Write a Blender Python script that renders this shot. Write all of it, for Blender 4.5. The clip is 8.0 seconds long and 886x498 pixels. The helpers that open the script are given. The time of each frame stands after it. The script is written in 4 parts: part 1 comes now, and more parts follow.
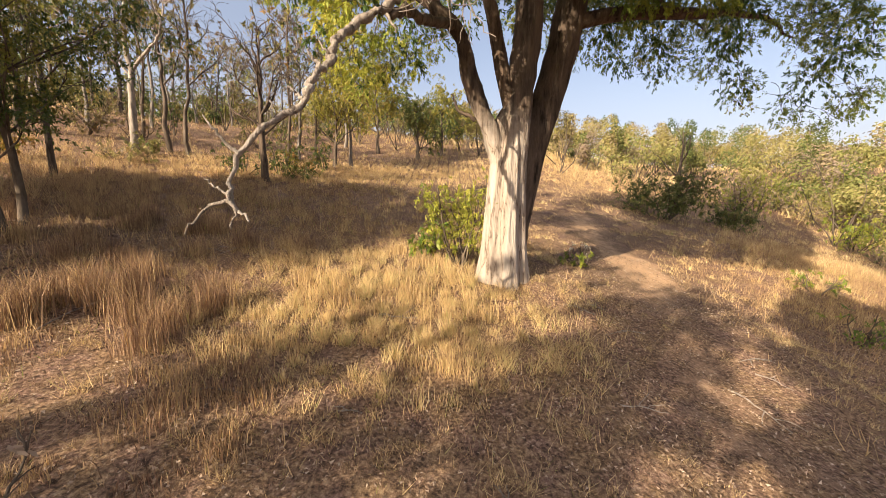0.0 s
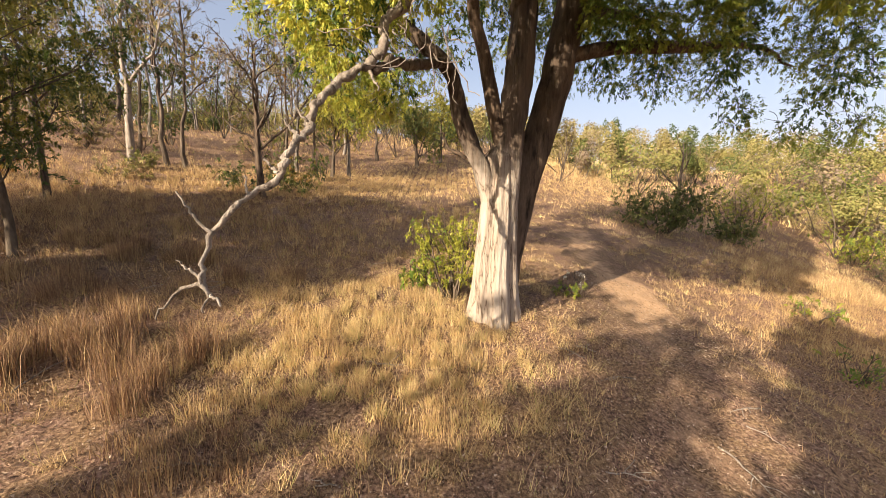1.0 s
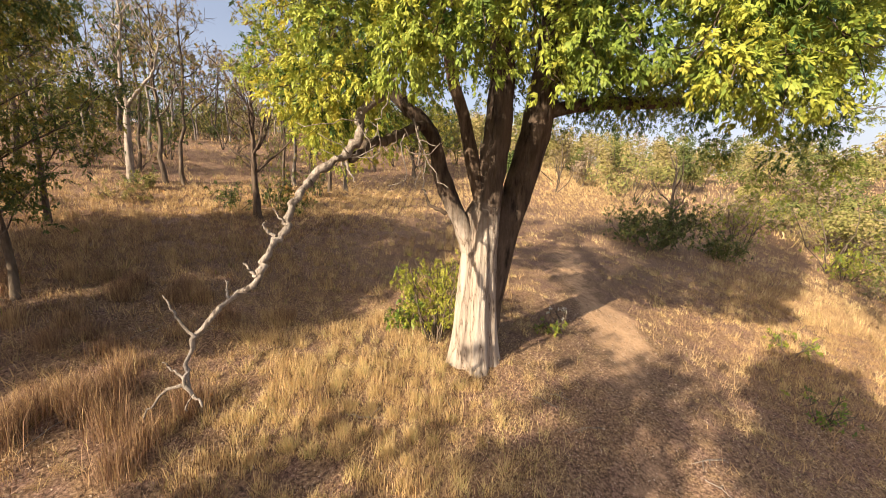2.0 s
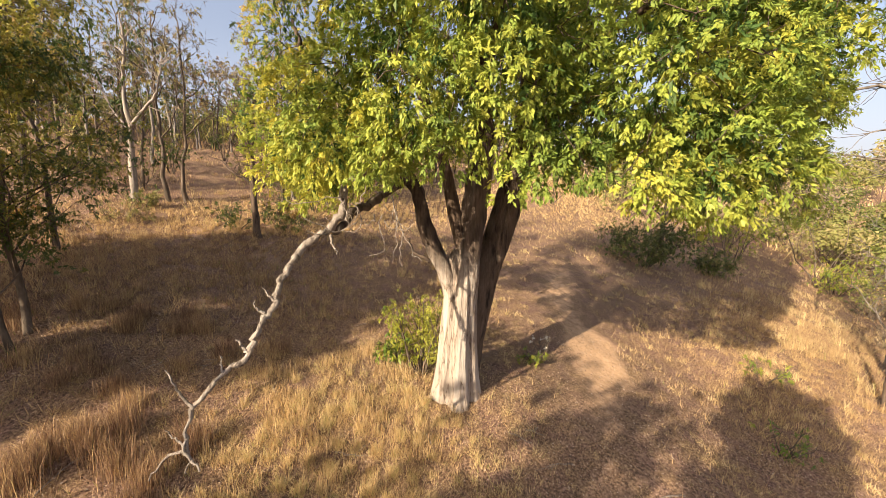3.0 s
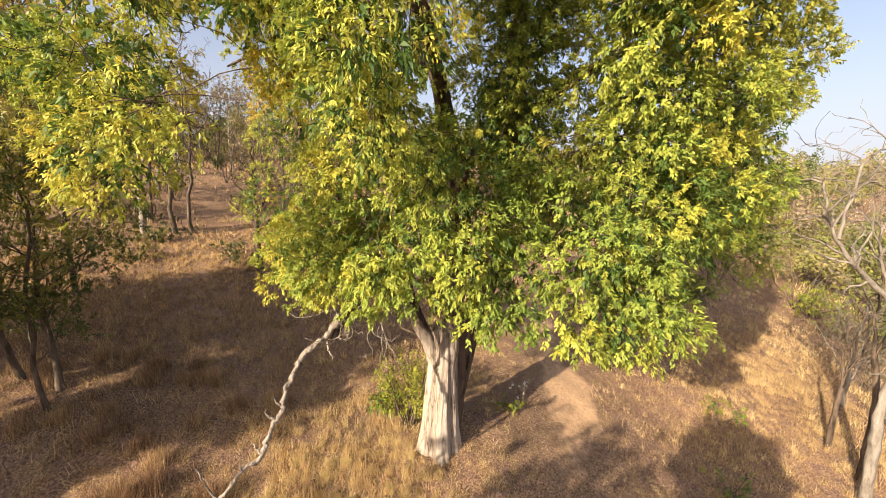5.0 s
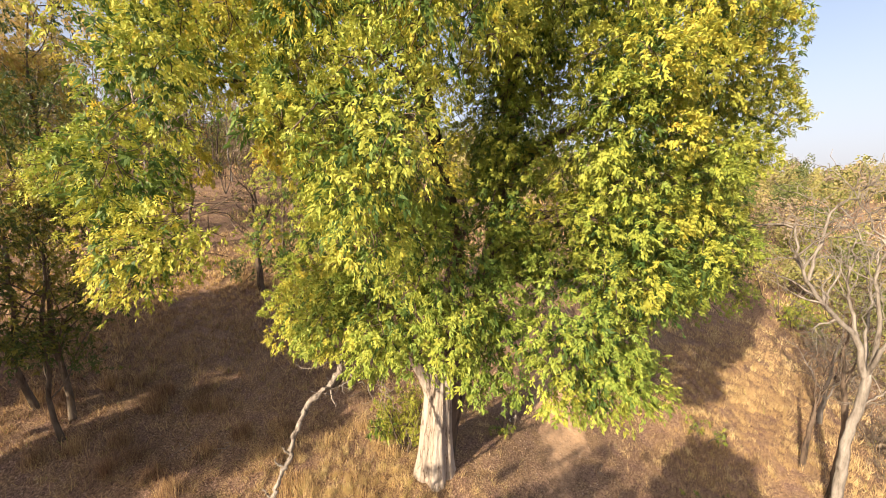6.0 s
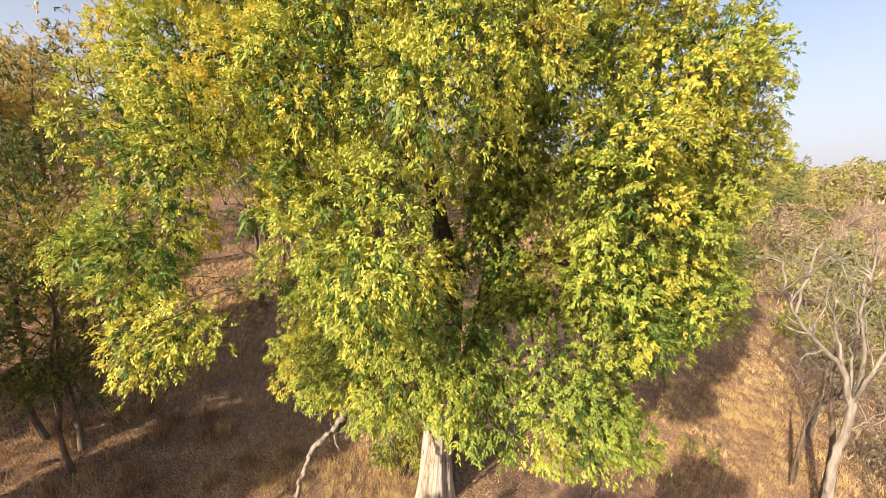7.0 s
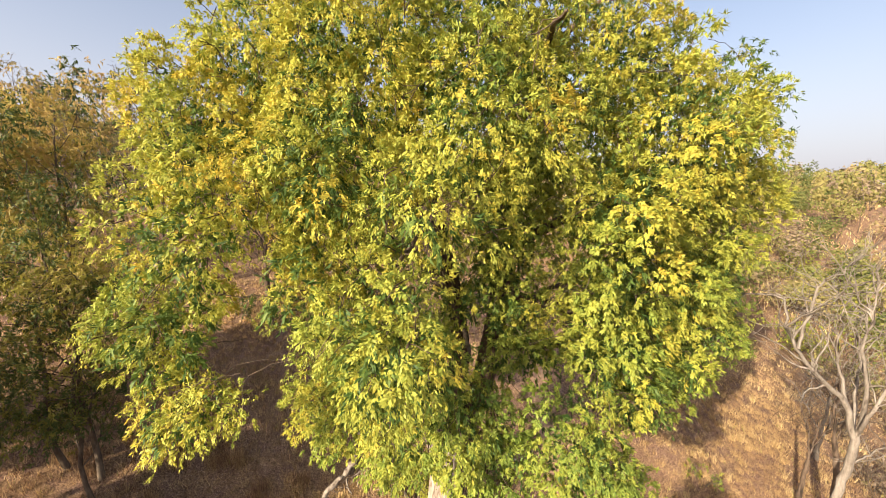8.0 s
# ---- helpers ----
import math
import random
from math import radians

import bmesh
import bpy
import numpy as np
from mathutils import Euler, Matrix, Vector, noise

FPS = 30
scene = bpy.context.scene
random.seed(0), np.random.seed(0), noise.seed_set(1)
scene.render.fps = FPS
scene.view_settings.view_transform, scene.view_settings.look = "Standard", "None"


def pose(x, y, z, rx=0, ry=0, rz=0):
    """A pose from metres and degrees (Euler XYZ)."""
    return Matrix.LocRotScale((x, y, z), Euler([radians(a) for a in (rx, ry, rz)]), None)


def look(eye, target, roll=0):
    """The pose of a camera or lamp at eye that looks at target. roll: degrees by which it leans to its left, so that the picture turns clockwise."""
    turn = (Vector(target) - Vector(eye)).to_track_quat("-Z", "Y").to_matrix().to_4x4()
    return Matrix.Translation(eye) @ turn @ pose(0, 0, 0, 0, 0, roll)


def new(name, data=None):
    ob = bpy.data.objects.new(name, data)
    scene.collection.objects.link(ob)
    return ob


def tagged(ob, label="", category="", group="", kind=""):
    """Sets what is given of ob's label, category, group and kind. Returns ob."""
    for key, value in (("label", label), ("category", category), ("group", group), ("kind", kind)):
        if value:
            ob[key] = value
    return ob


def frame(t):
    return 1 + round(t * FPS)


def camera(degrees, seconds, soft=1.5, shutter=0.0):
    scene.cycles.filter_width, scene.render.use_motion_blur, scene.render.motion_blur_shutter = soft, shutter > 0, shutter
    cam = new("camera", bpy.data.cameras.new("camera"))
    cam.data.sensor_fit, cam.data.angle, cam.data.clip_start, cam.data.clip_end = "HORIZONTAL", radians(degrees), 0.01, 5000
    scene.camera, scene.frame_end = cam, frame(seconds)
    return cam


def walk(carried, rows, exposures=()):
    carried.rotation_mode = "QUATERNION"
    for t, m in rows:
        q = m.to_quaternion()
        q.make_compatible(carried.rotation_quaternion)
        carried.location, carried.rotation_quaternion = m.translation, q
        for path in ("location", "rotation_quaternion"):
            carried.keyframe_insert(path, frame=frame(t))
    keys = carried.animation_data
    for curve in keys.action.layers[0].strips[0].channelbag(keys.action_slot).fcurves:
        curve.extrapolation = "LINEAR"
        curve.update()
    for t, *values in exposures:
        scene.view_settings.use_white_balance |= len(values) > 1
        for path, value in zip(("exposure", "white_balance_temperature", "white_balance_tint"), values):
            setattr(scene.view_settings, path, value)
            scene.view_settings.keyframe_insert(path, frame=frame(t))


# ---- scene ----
cam = camera(103.0, 8.0, 0.45)
PATH = [
    (0, (0.196, 0.441, 1.127), (0.147, 2.426, 0.892), -0.2),
    (0.5, (0.255, 0.536, 1.418), (0.204, 2.521, 1.178), -0.1),
    (1, (0.371, 0.583, 1.735), (0.314, 2.567, 1.492), -0.0),
    (1.5, (0.528, 0.559, 2.155), (0.464, 2.542, 1.904), 0.0),
    (2, (0.691, 0.448, 2.619), (0.627, 2.43, 2.359), 0.2),
    (3.5, (1.122, 0.048, 3.832), (1.045, 2.027, 3.555), 0.4),
    (4, (1.202, -0.094, 4.22), (1.124, 1.884, 3.936), 0.4),
    (4.5, (1.28, -0.246, 4.619), (1.202, 1.731, 4.329), 0.3),
    (6, (1.364, -0.671, 5.997), (1.308, 1.303, 5.684), 0.5),
    (6.5, (1.379, -0.717, 6.424), (1.328, 1.256, 6.1), 0.4),
    (7, (1.381, -0.736, 6.841), (1.33, 1.236, 6.511), 0.1),
    (7.5, (1.373, -0.77, 7.253), (1.313, 1.202, 6.927), -0.2),
    (8, (1.338, -0.799, 7.672), (1.263, 1.173, 7.346), -0.3),
]
walk(cam, [(t, look(eye, target, roll)) for t, eye, target, roll in PATH], [(0.0, 1.04), (2.5, 1.06), (6.0, 1.1), (8.0, 1.04)])

# ---- light: low warm sun from behind and to the left, clear hazy sky ----
SUN_EL, SUN_AZ = 23.5, 228.0          # degrees; azimuth of the sun counted from +x
sun_way = Vector((math.cos(radians(SUN_EL)) * math.cos(radians(SUN_AZ)), math.cos(radians(SUN_EL)) * math.sin(radians(SUN_AZ)), math.sin(radians(SUN_EL))))
world = bpy.data.worlds.new("sky")
scene.world = world
world.use_nodes = True
wn, wl = world.node_tree.nodes, world.node_tree.links
sky = wn.new("ShaderNodeTexSky")
sky.sky_type, sky.sun_disc = "NISHITA", False
sky.sun_elevation, sky.sun_rotation = radians(SUN_EL), radians(90.0 - SUN_AZ)
sky.air_density, sky.dust_density, sky.ozone_density = 0.9, 5.0, 1.2
wn["Background"].inputs["Strength"].default_value = 0.12
haze = wn.new("ShaderNodeMix")
haze.data_type, haze.blend_type = "RGBA", "MIX"
haze.inputs["B"].default_value = (3.95, 3.8, 4.1, 1.0)
height = wn.new("ShaderNodeSeparateXYZ")
wl.new(wn.new("ShaderNodeTexCoord").outputs["Generated"], height.inputs["Vector"])
thin = wn.new("ShaderNodeMapRange")
thin.interpolation_type = "SMOOTHSTEP"
thin.inputs["From Min"].default_value, thin.inputs["From Max"].default_value = 0.0, 0.42
thin.inputs["To Min"].default_value, thin.inputs["To Max"].default_value = 0.72, 0.24
wl.new(height.outputs["Z"], thin.inputs["Value"])
wl.new(thin.outputs["Result"], haze.inputs["Factor"])
wl.new(sky.outputs["Color"], haze.inputs["A"])
wl.new(haze.outputs["Result"], wn["Background"].inputs["Color"])
sun = new("sun", bpy.data.lights.new("sun", "SUN"))
sun.data.energy, sun.data.angle, sun.data.color = 5.8, radians(0.55), (1.0, 0.84, 0.62)
sun.matrix_world = look(sun_way * 60, (0, 0, 0))


# ---- materials ----
def material(name, build, rough=0.85, spec=0.25):
    m = bpy.data.materials.new(name)
    m.use_nodes = True
    n, l = m.node_tree.nodes, m.node_tree.links
    p = n["Principled BSDF"]
    p.inputs["Roughness"].default_value = rough
    p.inputs["Specular IOR Level"].default_value = spec
    build(n, l, p)
    return m


def ramp(n, l, source, stops):
    r = n.new("ShaderNodeValToRGB")
    while len(r.color_ramp.elements) < len(stops):
        r.color_ramp.elements.new(0.5)
    for e, (at, c) in zip(r.color_ramp.elements, stops):
        e.position, e.color = at, (*c, 1.0)
    l.new(source, r.inputs["Fac"])
    return r.outputs["Color"]


def noise_of(n, l, scale, detail=4.0, rough=0.6, stretch=None, out="Fac"):
    t = n.new("ShaderNodeTexCoord")
    x = n.new("ShaderNodeTexNoise")
    x.inputs["Scale"].default_value, x.inputs["Detail"].default_value, x.inputs["Roughness"].default_value = scale, detail, rough
    if stretch:
        mp = n.new("ShaderNodeMapping")
        mp.inputs["Scale"].default_value = stretch
        l.new(t.outputs["Object"], mp.inputs["Vector"])
        l.new(mp.outputs["Vector"], x.inputs["Vector"])
    else:
        l.new(t.outputs["Object"], x.inputs["Vector"])
    return x.outputs[out]


def mixed(n, l, fac, a, b, mode="MIX"):
    m = n.new("ShaderNodeMix")
    m.data_type, m.blend_type = "RGBA", mode
    for sock, v in ((m.inputs["Factor"], fac), (m.inputs["A"], a), (m.inputs["B"], b)):
        if isinstance(v, (int, float)):
            sock.default_value = v
        elif isinstance(v, tuple):
            sock.default_value = (*v, 1.0)
        else:
            l.new(v, sock)
    return m.outputs["Result"]


def bumped(n, l, p, height, strength, distance):
    b = n.new("ShaderNodeBump")
    b.inputs["Strength"].default_value, b.inputs["Distance"].default_value = strength, distance
    l.new(height, b.inputs["Height"])
    l.new(b.outputs["Normal"], p.inputs["Normal"])


def leafy(stops, through_light=0.35, rough=0.5):
    """Leaf or blade: colour by the piece's own tint, part of the light passes through."""
    def build(n, l, p):
        a = n.new("ShaderNodeAttribute")
        a.attribute_name = "tint"
        c = ramp(n, l, a.outputs["Fac"], stops)
        c = mixed(n, l, 0.35, c, ramp(n, l, noise_of(n, l, 9.0, 2.0), ((0.3, (0.55, 0.55, 0.5)), (0.7, (1.25, 1.2, 1.1)))), "MULTIPLY")
        l.new(c, p.inputs["Base Color"])
        t = n.new("ShaderNodeBsdfTranslucent")
        l.new(c, t.inputs["Color"])
        m = n.new("ShaderNodeMixShader")
        m.inputs["Fac"].default_value = through_light
        l.new(p.outputs["BSDF"], m.inputs[1])
        l.new(t.outputs["BSDF"], m.inputs[2])
        l.new(m.outputs["Shader"], n["Material Output"].inputs["Surface"])
    return build


def bark(light, dark, crack, scale, bump=0.6, grain=0.16):
    def build(n, l, p):
        streak = noise_of(n, l, scale, 6.0, 0.65, (1.0, 1.0, grain))
        patch = noise_of(n, l, 2.2, 4.0, 0.6)
        fine = noise_of(n, l, scale * 5, 3.0, 0.7, (1.0, 1.0, 0.3))
        c = ramp(n, l, streak, ((0.34, crack), (0.44, dark), (0.6, light)))
        c = mixed(n, l, 0.6, c, ramp(n, l, patch, ((0.35, (0.6, 0.55, 0.5)), (0.65, (1.15, 1.12, 1.1)))), "MULTIPLY")
        c = mixed(n, l, 0.4, c, ramp(n, l, fine, ((0.3, (0.6, 0.6, 0.6)), (0.7, (1.2, 1.2, 1.2)))), "MULTIPLY")
        l.new(c, p.inputs["Base Color"])
        bumped(n, l, p, streak, bump, 0.05)
    return build


def soil(n, l, p):
    """Straw litter over brown earth; bare sandy dust where the track is worn."""
    big, mid, fine = noise_of(n, l, 0.35, 5.0), noise_of(n, l, 2.6, 5.0, 0.7), noise_of(n, l, 26.0, 5.0, 0.75)
    straw = ramp(n, l, fine, ((0.36, (0.075, 0.048, 0.033)), (0.52, (0.262, 0.172, 0.102)), (0.68, (0.54, 0.395, 0.235))))
    litter = ramp(n, l, fine, ((0.38, (0.063, 0.042, 0.034)), (0.54, (0.245, 0.152, 0.117)), (0.7, (0.52, 0.385, 0.31))))
    c = mixed(n, l, ramp(n, l, mid, ((0.38, (0, 0, 0)), (0.62, (1, 1, 1)))), straw, litter)
    c = mixed(n, l, 0.5, c, ramp(n, l, big, ((0.3, (0.75, 0.66, 0.58)), (0.7, (1.15, 1.1, 1.0)))), "MULTIPLY")
    dust = ramp(n, l, noise_of(n, l, 11.0, 6.0, 0.7), ((0.3, (0.37, 0.230, 0.132)), (0.7, (0.58, 0.385, 0.235))))
    a = n.new("ShaderNodeAttribute")
    a.attribute_name = "worn"
    edge = n.new("ShaderNodeMath")
    edge.operation = "MULTIPLY_ADD"
    l.new(mid, edge.inputs[0])
    edge.inputs[1].default_value = 0.9
    l.new(a.outputs["Fac"], edge.inputs[2])
    c = mixed(n, l, ramp(n, l, edge.outputs["Value"], ((0.75, (0, 0, 0)), (1.0, (1, 1, 1)))), c, dust)
    l.new(c, p.inputs["Base Color"])
    bumped(n, l, p, fine, 0.7, 0.03)


M_SOIL = material("straw_litter_soil", soil, 0.95, 0.1)
M_PALE = material("pale_smooth_bark", bark((0.36, 0.315, 0.275), (0.28, 0.24, 0.205), (0.10, 0.08, 0.065), 7.0), 0.9, 0.15)
M_BARK = material("rough_brown_bark", bark((0.15, 0.112, 0.085), (0.095, 0.070, 0.054), (0.03, 0.024, 0.02), 9.0, 0.9), 0.95, 0.1)


def trunk_bark(n, l, p):
    """Smooth pale bark low down that gives way to rough brown bark at the fork, darkened to stand in for crown shade.
    """
    t = n.new("ShaderNodeTexCoord")
    x = n.new("ShaderNodeSeparateXYZ")
    l.new(t.outputs["Object"], x.inputs["Vector"])
    streak = noise_of(n, l, 7.0, 6.0, 0.65, (1.0, 1.0, 0.14))
    fine = noise_of(n, l, 40.0, 3.0, 0.7, (1.0, 1.0, 0.2))
    crack = noise_of(n, l, 7.5, 4.0, 0.55, (1.0, 1.0, 0.11))
    pale = ramp(n, l, streak, ((0.30, (0.26, 0.212, 0.175)), (0.45, (0.35, 0.298, 0.252)), (0.68, (0.43, 0.374, 0.322))))
    pale = mixed(n, l, 1.0, pale, ramp(n, l, crack, ((0.40, (1, 1, 1)), (0.465, (0.85, 0.80, 0.76)), (0.485, (0.30, 0.25, 0.22)), (0.50, (0.85, 0.8, 0.76)), (0.6, (1, 1, 1)))), "MULTIPLY")
    brown = ramp(n, l, streak, ((0.34, (0.024, 0.018, 0.015)), (0.44, (0.066, 0.048, 0.037)), (0.6, (0.135, 0.098, 0.074))))
    m = n.new("ShaderNodeMath")
    m.operation = "MULTIPLY_ADD"
    l.new(noise_of(n, l, 3.0, 3.0), m.inputs[0])
    m.inputs[1].default_value = 1.1
    l.new(x.outputs["Z"], m.inputs[2])
    step = n.new("ShaderNodeMapRange")
    step.inputs["From Min"].default_value, step.inputs["From Max"].default_value = 2.6, 3.2
    l.new(m.outputs["Value"], step.inputs["Value"])
    c = mixed(n, l, step.outputs["Result"], pale, brown)
    c = mixed(n, l, 0.35, c, ramp(n, l, fine, ((0.3, (0.65, 0.62, 0.6)), (0.7, (1.15, 1.15, 1.15)))), "MULTIPLY")
    l.new(c, p.inputs["Base Color"])
    bumped(n, l, p, streak, 0.9, 0.06)


M_TRUNK = material("pale_trunk_bark", trunk_bark, 0.9, 0.15)
M_LIMB = material("warm_limb_bark", bark((0.15, 0.108, 0.080), (0.095, 0.068, 0.050), (0.03, 0.022, 0.018), 11.0, 0.9), 0.95, 0.1)
M_DEAD = material("weathered_grey_wood", bark((0.36, 0.315, 0.275), (0.25, 0.212, 0.18), (0.07, 0.055, 0.047), 14.0, 1.0, 0.55), 0.9, 0.15)
M_GREY = material("grey_bark", bark((0.16, 0.128, 0.10), (0.10, 0.078, 0.062), (0.04, 0.03, 0.024), 10.0), 0.95, 0.1)
M_ASH = material("ashen_bark", bark((0.26, 0.232, 0.205), (0.18, 0.156, 0.135), (0.07, 0.058, 0.05), 8.0), 0.9, 0.15)
# lowest tint also serves as painted shade for the crown's inner leaves
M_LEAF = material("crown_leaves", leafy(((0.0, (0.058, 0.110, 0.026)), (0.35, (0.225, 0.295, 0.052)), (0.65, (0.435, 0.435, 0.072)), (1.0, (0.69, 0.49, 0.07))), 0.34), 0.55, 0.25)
M_LEAF_DARK = material("grove_leaves", leafy(((0.0, (0.030, 0.055, 0.014)), (0.5, (0.085, 0.120, 0.026)), (0.8, (0.24, 0.20, 0.035)), (1.0, (0.36, 0.20, 0.05))), 0.3), 0.5, 0.35)
M_LEAF_OCHRE = material("turning_leaves", leafy(((0.0, (0.10, 0.125, 0.030)), (0.5, (0.370, 0.335, 0.065)), (1.0, (0.47, 0.325, 0.120))), 0.4), 0.5, 0.35)
M_LEAF_DRY = material("dry_scrub_leaves", leafy(((0.0, (0.070, 0.100, 0.030)), (0.4, (0.215, 0.212, 0.068)), (0.7, (0.320, 0.265, 0.102)), (1.0, (0.25, 0.190, 0.145))), 0.2), 0.7, 0.2)
M_LEAF_BUSH = material("bush_leaves", leafy(((0.0, (0.035, 0.085, 0.018)), (0.6, (0.135, 0.200, 0.030)), (1.0, (0.340, 0.335, 0.048))), 0.35), 0.5, 0.35)
M_GRASS = material("dry_grass", leafy(((0.0, (0.12, 0.060, 0.038)), (0.35, (0.33, 0.208, 0.128)), (0.7, (0.57, 0.402, 0.195)), (0.93, (0.75, 0.570, 0.315)), (1.0, (0.26, 0.30, 0.06))), 0.3), 0.6, 0.3)
M_LITTER = material("fallen_leaves", leafy(((0.0, (0.08, 0.05, 0.035)), (0.55, (0.30, 0.205, 0.14)), (1.0, (0.62, 0.50, 0.40))), 0.1), 0.8, 0.2)
M_FLOWER = material("pale_seed_heads", leafy(((0.0, (0.55, 0.50, 0.40)), (1.0, (0.75, 0.72, 0.66))), 0.2), 0.7, 0.2)


# ---- the lie of the land ----
def land(x, y):
    """Height of the ground: a slope that falls to +x, rises to +y, with hills behind."""
    x, y = np.asarray(x, float), np.asarray(y, float)
    u, v = 18 * np.tanh(x / 18), 24 * np.tanh((y - 6.25) / 24)
    z = -0.0394 - 0.1111 * u + 0.1487 * v - 0.002523 * u * u + 0.000736 * u * v + 0.005871 * v * v + 0.000262 * u * u * v
    z = z - 0.000724 * np.where(np.abs(u) < 18, u ** 3, 0)
    z = z + 0.18 * np.exp(-((x - 1.2) ** 2 + (y - 6.6) ** 2) / 3.0)
    z = z + 0.5 * np.exp(-((x - 12.5) ** 2 + (y - 9.0) ** 2) / 22.0)
    z = z + 5.5 * np.exp(-(((x - 10) / 42) ** 2 + ((y - 72) / 24) ** 2))
    z = z + 5.0 * np.exp(-(((x - 120) / 55) ** 2 + ((y - 105) / 45) ** 2))
    z = z - 3.2 * np.exp(-(((x + 24) / 9) ** 2 + ((y - 33) / 9) ** 2)) - 5.0 * np.exp(-(((x + 34) / 14) ** 2 + ((y - 50) / 14) ** 2))
    z = z + 2.2 * np.exp(-(((x - 48) / 18) ** 2 + ((y - 42) / 14) ** 2))
    z = z + 1.4 * (1 - np.exp(-(np.maximum(y - 16, 0) / 14) ** 2))
    z = z - 0.24 / (1 + np.exp((y - 5.2) / 0.4)) - 0.32 * np.exp(-(((x - 6.8) / 2.2) ** 2 + ((y - 7.5) / 2.5) ** 2))
    z = z + 1.0 * np.exp(-(((x + 70) / 40) ** 2 + ((y - 50) / 35) ** 2))
    z = z + 0.05 * np.sin(x * 1.7 + 0.6 * y) * np.sin(y * 1.3 - 0.5 * x) + 0.03 * np.sin(x * 3.9) * np.sin(y * 4.3 + x)
    return z


TRACK = [(4.9, 13.5), (4.35, 11.4), (4.4, 10.0), (4.3, 8.4), (3.95, 6.8), (3.5, 5.2), (3.0, 3.6), (2.7, 1.5), (2.4, -2.0), (2.0, -9.0)]


def track_gap(x, y):
    """Distance to the middle of the worn foot track."""
    x, y = np.asarray(x, float), np.asarray(y, float)
    best = np.full(x.shape, 1e9)
    for (ax, ay), (bx, by) in zip(TRACK, TRACK[1:]):
        dx, dy = bx - ax, by - ay
        k = np.clip(((x - ax) * dx + (y - ay) * dy) / (dx * dx + dy * dy), 0, 1)
        best = np.minimum(best, np.hypot(x - ax - k * dx, y - ay - k * dy))
    return best


def patches(x, y, s, seed=0.0):
    """Soft uneven patches between 0 and 1."""
    x, y = np.asarray(x, float) / s + seed, np.asarray(y, float) / s - seed
    w = np.sin(x * 1.3 + 1.7 * np.sin(y * 0.7)) + np.sin(y * 1.7 + 1.3 * np.sin(x * 0.9 + 2)) + 0.7 * np.sin(2.9 * x + 1.1 * y) + 0.5 * np.sin(4.7 * y - 2.3 * x)
    return np.clip(0.5 + w / 5.0, 0, 1)


# ---- mesh helpers ----
def mesh_of(name, verts, faces, mat, tint=None, smooth=False):
    """faces: array (n, k) or list of such arrays."""
    faces = [f for f in (faces if isinstance(faces, list) else [faces]) if len(f)]
    me = bpy.data.meshes.new(name)
    verts = np.asarray(verts, np.float32)
    me.vertices.add(len(verts))
    me.vertices.foreach_set("co", verts.ravel())
    loops = np.concatenate([f.ravel() for f in faces]).astype(np.int32)
    sizes = np.concatenate([np.full(len(f), f.shape[1], np.int32) for f in faces])
    starts = np.concatenate([[0], np.cumsum(sizes)[:-1]]).astype(np.int32)
    me.loops.add(len(loops))
    me.loops.foreach_set("vertex_index", loops)
    me.polygons.add(len(sizes))
    me.polygons.foreach_set("loop_start", starts)
    me.polygons.foreach_set("loop_total", sizes)
    if smooth:
        me.polygons.foreach_set("use_smooth", np.ones(len(sizes), bool))
    if tint is not None:
        a = me.attributes.new("tint", "FLOAT", "POINT")
        a.data.foreach_set("value", np.asarray(tint, np.float32))
    me.materials.append(mat)
    me.update(calc_edges=True)
    return me


def part(name, data, parent, label="", at=None):
    ob = new(name, data)
    ob.parent = parent
    if label:
        ob["label"] = label
    return ob


def unit(a):
    return a / np.maximum(np.linalg.norm(a, axis=-1, keepdims=True), 1e-9)


def tube(pts, radii, sides=8, flute=0.0, lobes=5, phase=0.0):
    """A tapered limb along pts, with a closed end."""
    pts, radii = np.asarray(pts, float), np.asarray(radii, float)
    t = unit(np.gradient(pts, axis=0))
    ref = np.array((1.0, 0.2, 0.1)) if abs(t[0][0]) < 0.8 else np.array((0.1, 1.0, 0.2))
    a = unit(np.cross(t, ref))
    b = np.cross(t, a)
    th = np.linspace(0, 2 * np.pi, sides, endpoint=False)
    wob = 1 + flute * np.sin(lobes * th[None, :] + phase + 0.6 * np.arange(len(pts))[:, None]) + 0.5 * flute * np.sin((2 * lobes + 1) * th[None, :] + 2 * phase)
    r = radii[:, None] * wob
    v = pts[:, None, :] + r[..., None] * (np.cos(th)[None, :, None] * a[:, None, :] + np.sin(th)[None, :, None] * b[:, None, :])
    n = len(pts)
    i = np.arange(n - 1)[:, None] * sides
    j, k = np.arange(sides)[None, :], (np.arange(sides)[None, :] + 1) % sides
    q = np.stack([i + j, i + k, i + sides + k, i + sides + j], -1).reshape(-1, 4)
    v = np.concatenate([v.reshape(-1, 3), pts[-1:] + t[-1:] * radii[-1]])
    last = (n - 1) * sides
    cap = np.stack([last + j[0], last + k[0], np.full(sides, n * sides)], -1)
    return v, q, cap


